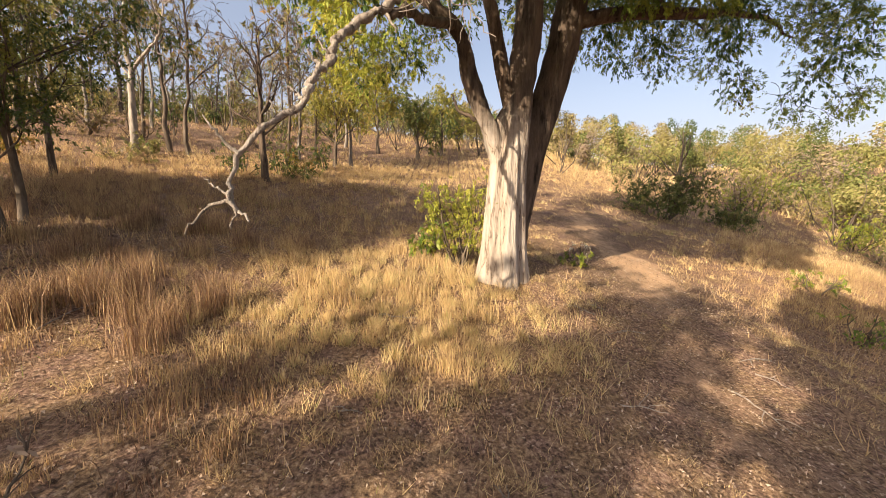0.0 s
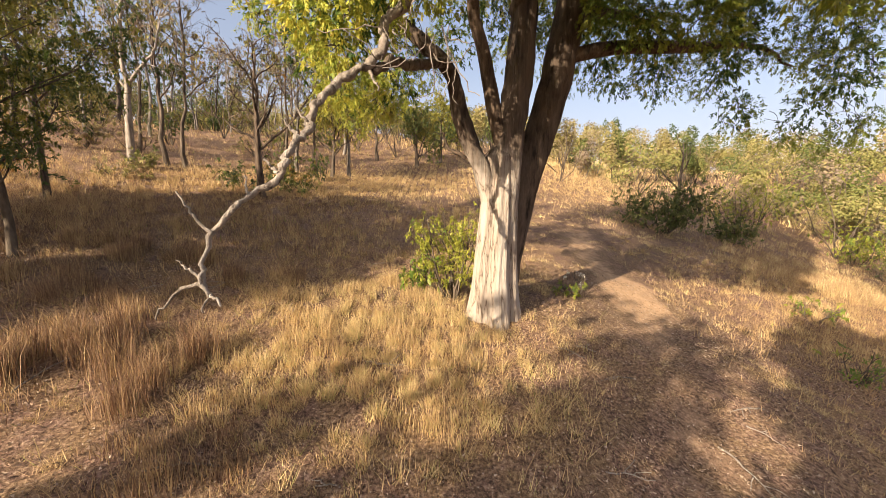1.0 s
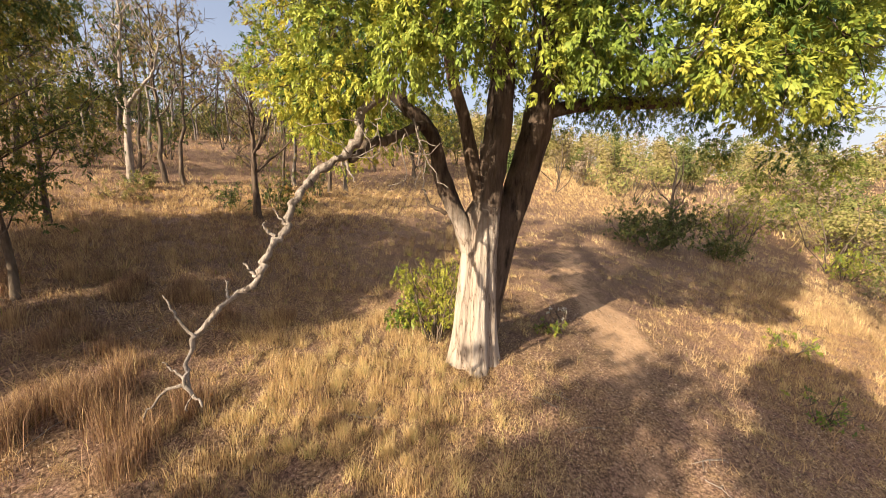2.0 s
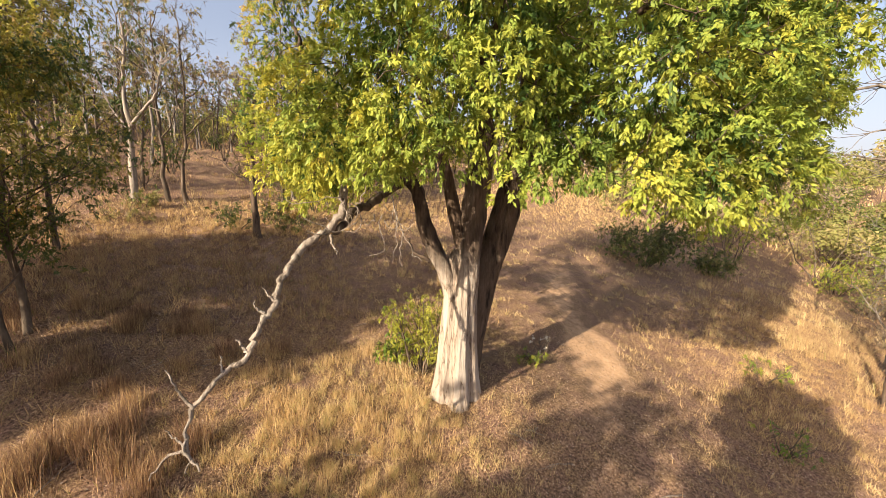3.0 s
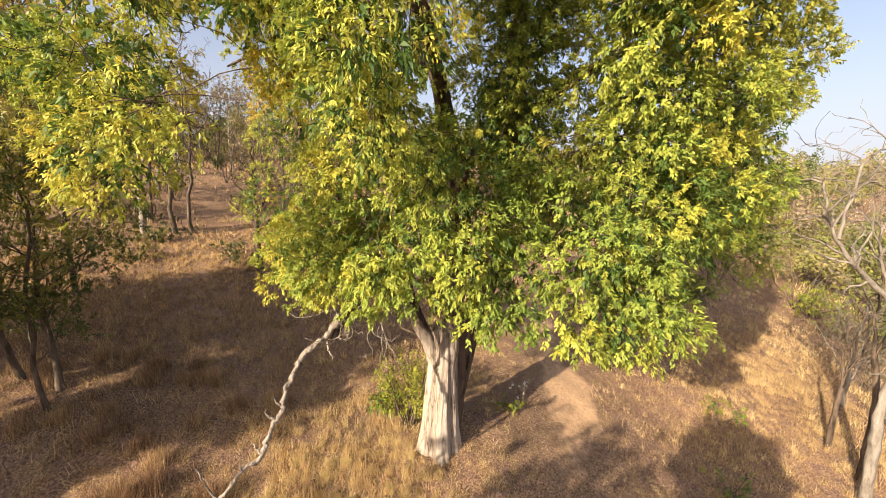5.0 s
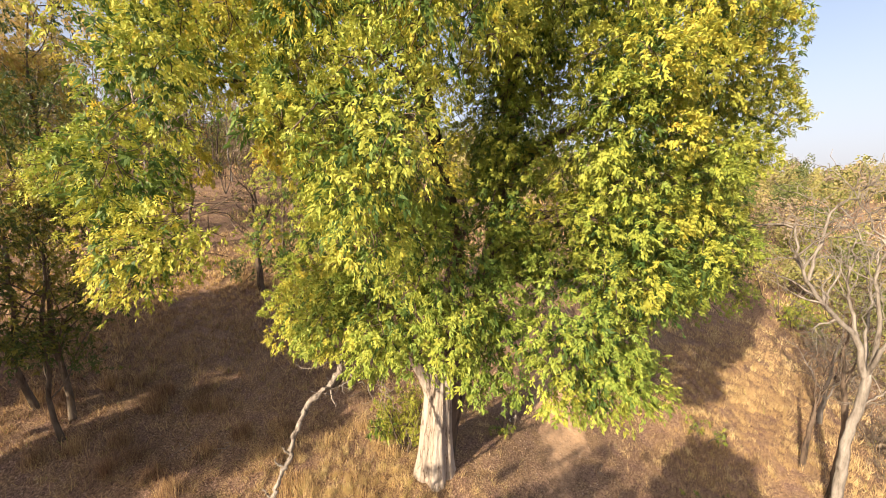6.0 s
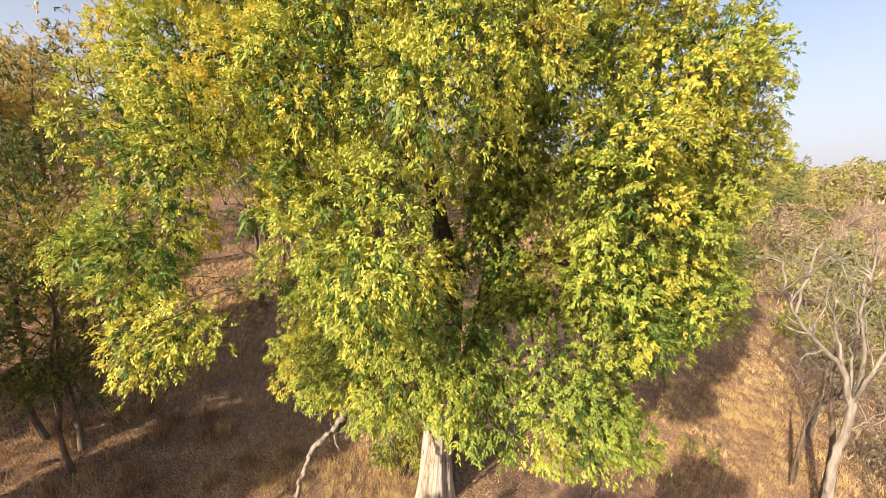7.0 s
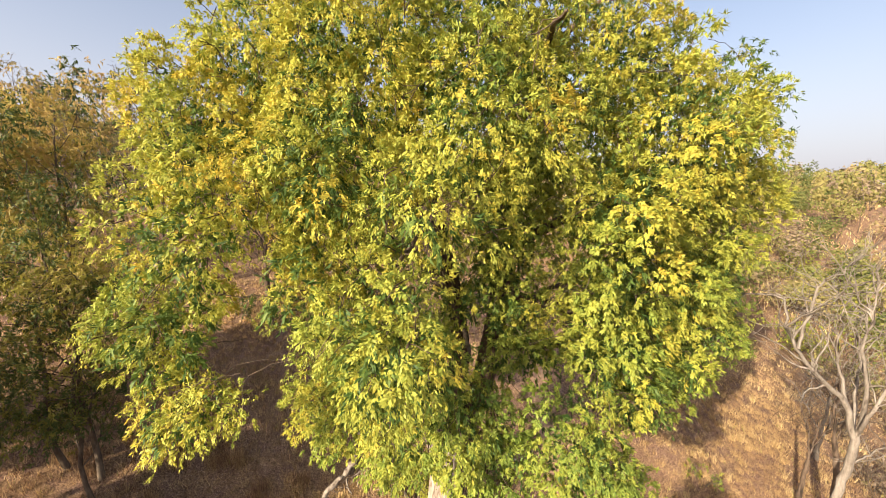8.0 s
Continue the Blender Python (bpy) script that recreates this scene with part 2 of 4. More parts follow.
def tubes_mesh(name, limbs, mat, base, sides=7, flute=0.06):
    vs, qs, ts, off = [], [], [], 0
    for i, (p, r) in enumerate(limbs):
        s = max(4, sides if r[0] > 0.03 else 4)
        v, q, c = tube(p, r, s, flute if r[0] > 0.03 else 0.0, 3, i * 1.7)
        vs.append(v), qs.append(q + off), ts.append(c + off)
        off += len(v)
    return mesh_of(name, np.concatenate(vs) - np.asarray(base, float), [np.concatenate(qs), np.concatenate(ts)], mat, smooth=True)


def smooth_path(pts, n, rng=None, shake=0.0):
    """A rounder polyline through pts."""
    pts = np.asarray(pts, float)
    s = np.concatenate([[0], np.cumsum(np.linalg.norm(np.diff(pts, axis=0), axis=1))])
    u = np.linspace(0, s[-1], n)
    out = np.stack([np.interp(u, s, pts[:, k]) for k in range(3)], -1)
    for _ in range(2):
        out[1:-1] = 0.25 * out[:-2] + 0.5 * out[1:-1] + 0.25 * out[2:]
    if rng is not None:
        out[1:] += rng.normal(0, shake, (n - 1, 3)) * np.linspace(0.3, 1, n - 1)[:, None]
    return out


def shoot(rng, p, d, length, r, n=7, wander=0.25, lift=0.1):
    """A limb that starts at p and wanders off along d."""
    pts, d = [np.asarray(p, float)], unit(np.asarray(d, float))
    for _ in range(n - 1):
        d = unit(d + rng.normal(0, wander, 3) + np.array((0, 0, lift)))
        pts.append(pts[-1] + d * length / (n - 1))
    return np.array(pts), np.linspace(r, max(r * 0.28, 0.004), n)


def tufts(rng, at, out, tint, reach=0.15, leaf=0.045, per=26, pointed=True):
    """Drooping tufts of narrow leaves round short stalks; pointed: leaves with two edges, else three corners."""
    n = len(at)
    f = rng.uniform(0.05, 1.0, (n, per, 1))
    stalk = unit(out + rng.normal(0, 0.35, (n, 3)) + np.array((0, 0, 0.1)))[:, None, :]
    fall = np.array((0, 0, -1.0))
    P = at[:, None, :] + stalk * reach * f + fall * reach * 0.6 * f * f + rng.normal(0, 0.012, (n, per, 3))
    W = unit(stalk * 0.6 + unit(rng.normal(0, 1, (n, per, 3))) * 0.7 + fall * (0.35 + 0.5 * f))
    N = out[:, None, :] * 0.8 + np.array((0, 0, 0.5)) + rng.normal(0, 0.32, (n, per, 3))
    L = rng.uniform(0.65, 1.3, (n, per, 1)) * leaf
    T = np.clip(tint[:, None] + rng.normal(0, 0.045, (n, per)), 0, 1).ravel()
    edge = unit(np.cross(W, N))
    if pointed:
        lift = np.cross(edge, W) * L * 0.05
        v = np.stack([P, P + W * L * 0.45 + edge * L * 0.2 + lift, P + W * L, P + W * L * 0.45 - edge * L * 0.2 + lift], 2).reshape(-1, 3)
        return v, np.arange(len(v)).reshape(-1, 4), np.repeat(T, 4)
    v = np.stack([P - edge * L * 0.17, P + W * L * 0.3 + edge * L * 0.19, P + W * L], 2).reshape(-1, 3)
    return v, np.arange(len(v)).reshape(-1, 3), np.repeat(T, 3)


def thing(name, at, label, category, group="", kind=""):
    ob = new(name)
    ob.location = at
    return tagged(ob, label, category, group, kind)


# ---- ground ----
def build_ground():
    n = 210
    s = np.linspace(-1, 1, n)
    spread = 4.2 * np.sinh(s * 5.0)
    X, Y = np.meshgrid(2.0 + spread, 6.0 + spread, indexing="ij")
    Z = land(X, Y)
    V = np.stack([X, Y, Z], -1).reshape(-1, 3)
    i, j = np.meshgrid(np.arange(n - 1), np.arange(n - 1), indexing="ij")
    a = (i * n + j).ravel()
    me = mesh_of("ground", V, np.stack([a, a + n, a + n + 1, a + 1], -1), M_SOIL, smooth=True)
    worn = np.clip(1.2 - track_gap(V[:, 0], V[:, 1]) / 1.1, 0, 1) * (0.30 + 0.14 * np.clip((V[:, 1] - 6.0) / 1.5, 0, 1))
    worn = np.maximum(worn, 1.0 * np.exp(-((V[:, 0] - 4.5) ** 2 / 0.45 + (V[:, 1] - 8.7) ** 2 / 1.8)))
    at = me.attributes.new("worn", "FLOAT", "POINT")
    at.data.foreach_set("value", worn.astype(np.float32))
    tagged(new("ground", me), "sloping savanna ground of brown soil, straw litter and a worn dust track", "ground", kind="structure")


build_ground()


# ---- the great tree ----
TREE = (1.05, 6.3, 0.0)


def build_great_tree():
    rng = np.random.default_rng(11)
    tree = thing("shade_tree", TREE, "large leafy tree, pale fluted trunk, drooping yellow-green crown", "tree")
    base = np.array(TREE)
    # pale main stem, flared and fluted
    n, sides = 90, 144
    f = np.linspace(0, 1, n)
    pts = np.stack([1.0 + 0.13 * f, 6.26 - 0.08 * f, -0.30 + 3.0 * f], -1)
    rad = (0.385 - 0.15 * f + 0.12 * np.exp(-f * 8.0)) * np.clip((1.02 - f) / 0.10, 0, 1) ** 0.5
    th = np.linspace(0, 2 * np.pi, sides, endpoint=False)
    R = rad[:, None] * (1 + (0.07 + 0.09 * np.exp(-f * 4))[:, None] * np.cos(5 * th + 0.9 * f[:, None] + 0.4) + 0.045 * np.sin(11 * th + 2.2 * f[:, None]) + 0.012 * np.sin(23 * th - 3 * f[:, None] + np.sin(9 * f[:, None])))
    furrow = np.array([[noise.noise(Vector((math.cos(a) * 5.0, math.sin(a) * 5.0, 0.9 * k + 3.0))) + 0.6 * noise.noise(Vector((math.cos(a) * 12.0, math.sin(a) * 12.0, 2.2 * k))) for a in th] for k in f])
    R = R * (1 + 0.075 * np.clip(furrow, -0.9, 0.35))
    V = pts[:, None, :] + R[..., None] * np.stack([np.cos(th), np.sin(th) * 0.9, 0 * th], -1)[None]
    i = np.arange(n - 1)[:, None] * sides
    j, k = np.arange(sides)[None, :], (np.arange(sides)[None, :] + 1) % sides
    Q = np.stack([i + j, i + k, i + sides + k, i + sides + j], -1).reshape(-1, 4)
    part("trunk", mesh_of("trunk", V.reshape(-1, 3) - base, Q, M_TRUNK, smooth=True), tree, "pale grey-white fluted trunk lit by the sun")

    def limb(name, pts, r0, r1, mat, label="", n=26, sides=18, flute=0.07, shake=0.02):
        p = smooth_path(pts, n, rng, shake)
        v, q, c = tube(p, np.linspace(r0, r1, n), sides, flute, 4, rng.uniform(0, 6))
        part(name, mesh_of(name, v - base, [q, c], mat, smooth=True), tree, label)
        return p

    rear = limb("rear_stem", [(1.1, 6.6, -0.3), (1.25, 6.62, 1.1), (1.57, 6.65, 2.25), (1.87, 6.7, 3.1), (2.08, 6.7, 3.9), (2.27, 6.75, 5.06), (2.45, 6.8, 7.0), (2.5, 6.8, 9.5), (2.3, 6.7, 11.6)], 0.33, 0.09, M_BARK, "dark brown rear stem", 44, 26)
    front = limb("front_stem", [(1.12, 6.2, 1.5), (1.16, 6.2, 2.2), (1.26, 6.22, 2.83), (1.34, 6.25, 3.6), (1.44, 6.3, 4.4), (1.35, 6.1, 5.4), (1.0, 5.7, 7.0), (0.6, 5.2, 8.6), (0.2, 5.0, 10.2)], 0.25, 0.07, M_TRUNK, "brown front stem above the fork", 44, 24)
    side = limb("fork_limb", [(1.02, 6.16, 1.6), (0.92, 6.12, 2.0), (0.81, 6.1, 2.26), (0.6, 6.08, 2.72), (0.43, 6.05, 3.2), (0.39, 6.03, 3.61), (0.2, 6.0, 3.85), (-0.3, 6.1, 4.3), (-1.0, 6.4, 5.0), (-1.8, 6.9, 5.9), (-2.1, 7.2, 6.8)], 0.15, 0.03, M_TRUNK, "twisted limb at the fork", 56, 18, 0.12, 0.018)
    limb("fork_stub", [(0.55, 6.05, 2.45), (0.42, 6.0, 2.52), (0.31, 6.0, 2.59), (0.22, 6.0, 2.72), (0.2, 6.0, 2.86)], 0.035, 0.013, M_BARK, "", 12, 8)
    prong = limb("fork_prong", [(1.16, 6.14, 2.5), (1.05, 6.16, 2.93), (0.92, 6.16, 3.4), (0.86, 6.13, 3.9), (0.7, 6.05, 4.25), (0.5, 5.4, 5.0), (0.4, 4.4, 5.8), (0.5, 3.3, 6.4)], 0.12, 0.04, M_LIMB, "", 28, 14)

    # boughs that carry the crown
    boughs = [rear, front, side, prong]
    low_boughs = (
        ([(2.1, 6.72, 4.1), (2.6, 6.7, 4.25), (3.3, 6.7, 4.27), (4.2, 6.8, 4.3), (5.6, 7.4, 4.6), (7.0, 8.1, 4.5)], 0.13),
        ([(2.2, 6.8, 4.9), (3.4, 7.6, 5.2), (4.8, 8.6, 5.4), (6.2, 9.4, 5.2)], 0.10),
        ([(2.3, 6.85, 6.3), (3.2, 6.2, 7.0), (4.4, 5.5, 7.6), (5.7, 5.2, 8.0)], 0.13),
        ([(2.2, 6.8, 5.4), (2.6, 6.0, 5.6), (3.2, 4.9, 5.7), (3.5, 3.9, 5.6)], 0.12),
        ([(1.3, 6.3, 4.6), (1.4, 5.3, 5.2), (1.5, 4.2, 5.6), (1.5, 3.4, 5.5)], 0.11),
        ([(1.1, 6.1, 6.4), (1.0, 5.0, 7.0), (0.9, 3.6, 7.2), (0.8, 2.4, 7.0)], 0.11),
        ([(0.7, 5.7, 8.5), (-0.6, 5.0, 8.9), (-2.0, 4.8, 8.9), (-3.3, 4.7, 8.5)], 0.10),
    )
    high_boughs = (
        ([(0.9, 5.9, 7.4), (-0.6, 4.9, 7.7), (-1.9, 3.8, 7.3), (-2.5, 3.6, 6.9)], 0.045),
        ([(1.0, 6.0, 7.2), (-0.6, 6.2, 7.6), (-2.2, 6.6, 7.8), (-3.2, 6.8, 7.6)], 0.11),
        ([(2.45, 6.85, 8.5), (2.6, 5.4, 9.3), (2.5, 4.0, 9.6), (2.4, 3.0, 9.4)], 0.10),
        ([(2.4, 6.9, 7.6), (3.6, 8.0, 8.4), (4.8, 9.2, 8.8)], 0.11),
        ([(2.2, 6.8, 5.2), (2.4, 8.0, 6.0), (2.4, 9.6, 6.6), (2.3, 10.8, 6.8)], 0.12),
        ([(1.2, 6.3, 5.6), (0.0, 7.6, 6.4), (-1.2, 8.8, 6.8)], 0.11),
        ([(2.5, 6.8, 9.6), (3.6, 6.4, 10.8), (4.8, 6.2, 11.6)], 0.09),
    )
    for pts, r in low_boughs + high_boughs:
        boughs.append(limb("bough", pts, r, 0.018, M_BARK, "", 18, 10))

    # the bare bough that hangs out over the slope
    dead = [(0.12, 4.6, 4.3), (-0.06, 4.5, 3.9), (-0.32, 4.37, 3.55), (-0.36, 4.28, 3.27), (-0.45, 4.2, 3.06), (-0.59, 4.2, 3.06), (-0.72, 4.1, 2.94), (-0.82, 3.89, 2.72), (-0.825, 3.73, 2.55), (-0.83, 3.61, 2.43), (-0.9, 3.53, 2.33), (-0.865, 3.46, 2.22),
            (-0.94, 3.38, 2.08), (-0.98, 3.33, 1.99), (-1.05, 3.3, 1.92), (-1.18, 3.24, 1.82), (-1.29, 3.18, 1.68), (-1.38, 3.14, 1.57), (-1.43, 3.1, 1.43), (-1.46, 3.06, 1.31), (-1.45, 3.01, 1.17)]
    p = smooth_path(dead, 96, rng, 0.008)
    p = p + 0.018 * np.sign(np.sin(np.arange(96)[:, None] * np.array((0.55, 0.43, 0.37)) + np.array((0.0, 1.0, 2.0))))
    k = np.linspace(0, 1, 96)
    r = 0.044 * (1 - k) ** 0.8 + 0.012
    v, q, c = tube(p, r * (1 + 0.18 * np.sin(k * 71) * np.sin(k * 29) + 0.13 * np.sin(k * 173)), 12, 0.08, 3)
    bare = part("bare_bough", mesh_of("bare_bough", v - base, [q, c], M_DEAD, smooth=True), tree, "crooked bare bough of pale weathered wood")
    limb("bare_bough_arm", [(0.24, 6.0, 3.8), (0.05, 5.6, 3.65), (-0.115, 5.2, 3.47), (-0.287, 4.6, 3.3), (-0.43, 4.25, 3.08)], 0.07, 0.045, M_GREY, "", 20, 10)
    end_twigs = (
        ([(-1.45, 3.01, 1.18), (-1.6, 3.0, 1.13), (-1.66, 2.96, 1.05), (-1.72, 2.92, 0.94)], 0.016),
        ([(-1.45, 3.01, 1.18), (-1.38, 3.0, 1.13), (-1.28, 2.97, 1.05)], 0.02),
        ([(-1.44, 3.03, 1.22), (-1.54, 3.04, 1.27), (-1.64, 3.07, 1.34)], 0.012),
        ([(-1.4, 3.12, 1.53), (-1.5, 3.14, 1.6), (-1.58, 3.17, 1.69), (-1.65, 3.2, 1.76), (-1.72, 3.24, 1.83)], 0.016),
        ([(-1.46, 3.06, 1.31), (-1.4, 3.02, 1.1), (-1.42, 2.98, 0.98)], 0.014),
    )
    stubs = (
        ([(-0.98, 3.33, 1.99), (-1.05, 3.36, 2.03), (-1.1, 3.38, 2.1)], 0.018),
        ([(-0.9, 3.52, 2.32), (-0.97, 3.5, 2.36), (-0.99, 3.49, 2.43)], 0.018),
        ([(-0.83, 3.62, 2.44), (-0.9, 3.6, 2.47), (-0.92, 3.6, 2.56)], 0.014),
        ([(-1.18, 3.24, 1.82), (-1.22, 3.27, 1.88), (-1.22, 3.29, 1.95)], 0.012),
        ([(-0.45, 4.2, 3.04), (-0.4, 4.12, 2.94), (-0.35, 4.1, 2.85)], 0.02),
        ([(0.25, 4.3, 3.5), (0.35, 4.2, 3.15), (0.5, 4.15, 2.9), (0.62, 4.1, 2.75)], 0.010),
        ([(0.3, 4.3, 3.4), (0.32, 4.2, 3), (0.28, 4.15, 2.75)], 0.007),
        ([(0.4, 4.2, 3.1), (0.36, 4.15, 2.85), (0.4, 4.1, 2.68)], 0.006),
    )
    for pts, r in end_twigs + stubs:
        q_ = smooth_path(pts, 14, rng, 0.011)
        v, q, c = tube(q_, np.linspace(r, r * 0.4, 14), 6, 0.05)
        part("bare_twig", mesh_of("bare_twig", v - base, [q, c], M_DEAD, smooth=True), bare)

    for _ in range(16):
        a = np.array((rng.uniform(-0.35, 0.45), rng.uniform(3.9, 4.4), rng.uniform(3.15, 3.5)))
        w, wr = shoot(rng, a, (rng.normal(0, 0.5), rng.normal(0, 0.3), -1.0), rng.uniform(0.35, 0.75), 0.006, 8, 0.4, 0.12)
        v, q, c = tube(w, wr, 5, 0.05)
        part("bare_twig", mesh_of("bare_twig", v - base, [q, c], M_DEAD, smooth=True), bare)

    # foliage: masses (place, radius) that the boughs carry, drooping at the edge
    arm = ((-1.75, 2.6, 6.2, 0.7), (-1.5, 2.8, 7.25, 0.85), (-1.9, 4.1, 8.1, 1.2), (-0.1, 3.0, 7.9, 0.9), (-1.5, 2.5, 5.5, 0.55), (-1.55, 2.45, 5.12, 0.32), (-0.25, 2.55, 6.7, 0.6), (-1.05, 2.2, 5.7, 0.38), (-0.85, 2.3, 5.5, 0.34), (-0.6, 4.2, 7.0, 0.9), (-2.2, 3.2, 6.3, 0.75), (-2.5, 3.0, 5.7, 0.45), (-2.45, 3.0, 5.1, 0.34),
           (-2.6, 4.8, 8.8, 1.1), (-1.6, 5.0, 9.6, 1.1), (0.0, 3.1, 8.1, 0.9), (-2.6, 5.6, 9.0, 0.9), (-2.1, 7.2, 6.4, 0.9), (-1.3, 6.6, 5.2, 0.85), (-2.5, 6.8, 5.1, 0.75), (-1.7, 6.2, 4.3, 0.5), (-2.4, 7.4, 7.8, 1.0))
    front = ((0.75, 2.2, 6.4, 0.85), (1.1, 2.4, 7.5, 0.75), (0.55, 2.7, 5.85, 0.75), (1.3, 3.25, 5.2, 0.75), (0.7, 3.65, 4.6, 0.85), (1.6, 3.5, 4.6, 0.75), (-0.3, 4.4, 4.4, 0.85), (-0.9, 4.9, 4.05, 0.7), (-1.1, 5.3, 3.7, 0.42), (0.2, 4.2, 5.3, 0.9),
             (1.5, 3.3, 8.5, 1.1), (0.2, 3.6, 9.0, 1.2), (2.7, 4.6, 8.7, 1.2), (-0.9, 4.3, 9.5, 1.2), (1.4, 4.4, 9.9, 1.3), (3.2, 5.2, 9.9, 1.2), (1.5, 4.7, 6.0, 0.6), (2.75, 4.8, 5.0, 0.6), (2.2, 5.1, 5.9, 0.9), (2.2, 5.4, 6.8, 0.85), (2.2, 4.6, 5.2, 0.7), (2.3, 5.3, 7.7, 0.85), (0.35, 3.7, 3.98, 0.45), (0.9, 3.6, 3.98, 0.45), (1.3, 3.55, 4.05, 0.42), (0.2, 4.0, 6.7, 0.8))
    right = ((3.4, 3.9, 6.8, 0.9), (3.45, 3.8, 7.5, 0.85), (3.7, 4.2, 5.9, 0.85), (3.4, 4.0, 5.6, 0.75), (3.8, 3.9, 5.1, 0.85), (2.9, 3.3, 4.6, 0.8), (3.0, 3.5, 3.9, 0.62), (2.2, 3.6, 4.2, 0.62), (1.75, 3.55, 3.95, 0.48), (3.45, 3.5, 3.9, 0.58), (1.55, 3.3, 3.6, 0.26),
             (4.6, 4.9, 6.3, 1.05), (4.4, 5.0, 5.2, 0.9), (5.3, 5.0, 5.5, 0.8), (5.6, 5.3, 6.2, 0.8), (4.7, 4.5, 5.0, 0.7), (4.2, 4.1, 4.6, 0.6), (5.0, 4.9, 4.75, 0.5), (5.2, 5.4, 8.0, 1.15), (5.9, 5.9, 7.1, 1.15), (4.7, 4.6, 8.5, 1.0), (6.3, 6.8, 5.8, 0.9), (6.9, 7.2, 6.8, 0.9), (7.3, 7.0, 7.7, 0.75), (6.9, 6.5, 5.1, 0.42), (3.6, 4.2, 7.5, 0.9), (6.1, 6.3, 8.9, 0.9), (7.2, 6.6, 9.3, 0.72), (7.4, 6.7, 8.5, 0.75), (6.6, 6.4, 10.0, 0.65), (7.6, 6.8, 7.8, 0.5), (4.2, 5.4, 9.4, 1.1), (2.7, 3.2, 3.55, 0.36), (3.9, 4.3, 4.4, 0.55), (2.1, 3.3, 3.78, 0.45), (2.45, 3.25, 3.75, 0.4))
    droop = ((-1.0, 7.2, 3.6, 0.5), (-0.6, 7.4, 3.95, 0.55), (-1.6, 7.0, 3.65, 0.42), (-0.2, 7.0, 4.2, 0.5), (2.7, 6.2, 4.85, 0.5), (3.1, 6.3, 4.5, 0.48), (4.0, 6.3, 4.45, 0.5), (4.9, 6.6, 4.5, 0.55), (5.8, 7.0, 4.4, 0.5), (7.1, 8.3, 3.1, 0.36), (6.3, 8.3, 3.6, 0.39), (8.3, 8.4, 3.0, 0.38), (8.8, 8.4, 3.4, 0.45), (8.3, 8.3, 4.2, 0.6), (9.0, 8.5, 4.3, 0.5), (7.7, 8.4, 3.7, 0.62), (7.9, 9.0, 3.15, 0.42), (7.7, 8.2, 3.0, 0.34), (6.8, 9.2, 4.0, 0.62), (5.6, 10.3, 5.1, 0.85), (6.8, 9.8, 5.2, 0.9), (4.6, 10.4, 5.1, 0.75), (7.5, 7.6, 4.4, 0.8), (6.0, 8.3, 4.8, 0.8), (4.6, 8.4, 5.0, 0.8), (3.2, 8.2, 4.9, 0.75), (5.2, 7.2, 5.0, 0.7), (3.8, 7.2, 4.9, 0.7), (8.0, 8.2, 5.4, 0.9),
             (2.6, 8.4, 5.6, 0.9), (1.6, 7.9, 5.0, 0.8), (0.4, 7.2, 4.7, 0.65), (-0.5, 6.5, 4.3, 0.6), (6.7, 8.9, 3.4, 0.3), (-0.9, 6.2, 3.85, 0.45), (0.9, 7.4, 5.6, 0.9), (-1.5, 7.9, 3.95, 0.6), (-2.1, 7.2, 4.3, 0.6))
    cover = ((2.3, 6.3, 6.3, 0.85), (2.3, 6.2, 7.2, 0.85), (2.5, 6.1, 8.2, 0.9), (1.6, 6.4, 11.2, 1.5), (3.6, 6.6, 11.0, 1.4), (-0.4, 6.0, 10.6, 1.4), (5.4, 7.0, 9.6, 1.3), (3.0, 8.6, 9.6, 1.6), (0.4, 8.4, 9.2, 1.6), (5.2, 8.8, 7.8, 1.5), (2.6, 9.6, 7.6, 1.6), (-0.6, 8.8, 7.2, 1.4), (-1.8, 7.6, 8.6, 1.2), (6.8, 8.6, 6.6, 1.1), (4.4, 10.2, 6.6, 1.2))
    placed, owner, back = [], [], []
    masses = [(np.array(m[:3]), m[3]) for m in front + right + arm + droop + cover]
    hidden = {m[:3] for m in cover}
    for mid_, big in masses:
        far = tuple(mid_) in hidden
        for k in range(2 if big < 0.4 else int((70 if far else 190) * big * big)):
            way = unit(rng.normal(0, 1, 3) + np.array((0, -0.35, 0.1)))
            c = mid_ + way * (0.0 if k == 0 else big - 0.30 - rng.choice((0.0, 0.0, 0.4)) * big)
            c = c + way * 0.32 * noise.noise(Vector(c * 0.9))
            if k and (noise.noise(Vector(c * 1.15) + Vector((7, 3, 1))) < -0.34 or any(np.linalg.norm((c - m) / max(b - 0.25, 0.1)) < 0.8 for m, b in masses if b > 0.6 and m is not mid_)):
                continue
            if placed and min(np.linalg.norm(c - q) for q in placed) < (0.24 if big < 0.6 else 0.43 if not far and mid_[1] < 6.4 else 0.48 if not far else 0.74):
                continue
            placed.append(c)
            back.append(far)
            owner.append((mid_ if big >= 0.5 else np.array((1.6, 5.6, 6.8)), min(0.33, max(big * 0.8, 0.24)) * (1.4 if far and big > 0.6 else 1.0)))
    # leaves deep inside each mass, tinted dark so their colour carries the shade
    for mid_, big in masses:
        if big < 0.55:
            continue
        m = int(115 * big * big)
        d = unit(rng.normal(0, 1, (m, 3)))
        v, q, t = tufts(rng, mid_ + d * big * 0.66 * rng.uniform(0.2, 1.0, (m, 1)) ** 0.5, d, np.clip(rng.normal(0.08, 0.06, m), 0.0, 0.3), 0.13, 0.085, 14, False)
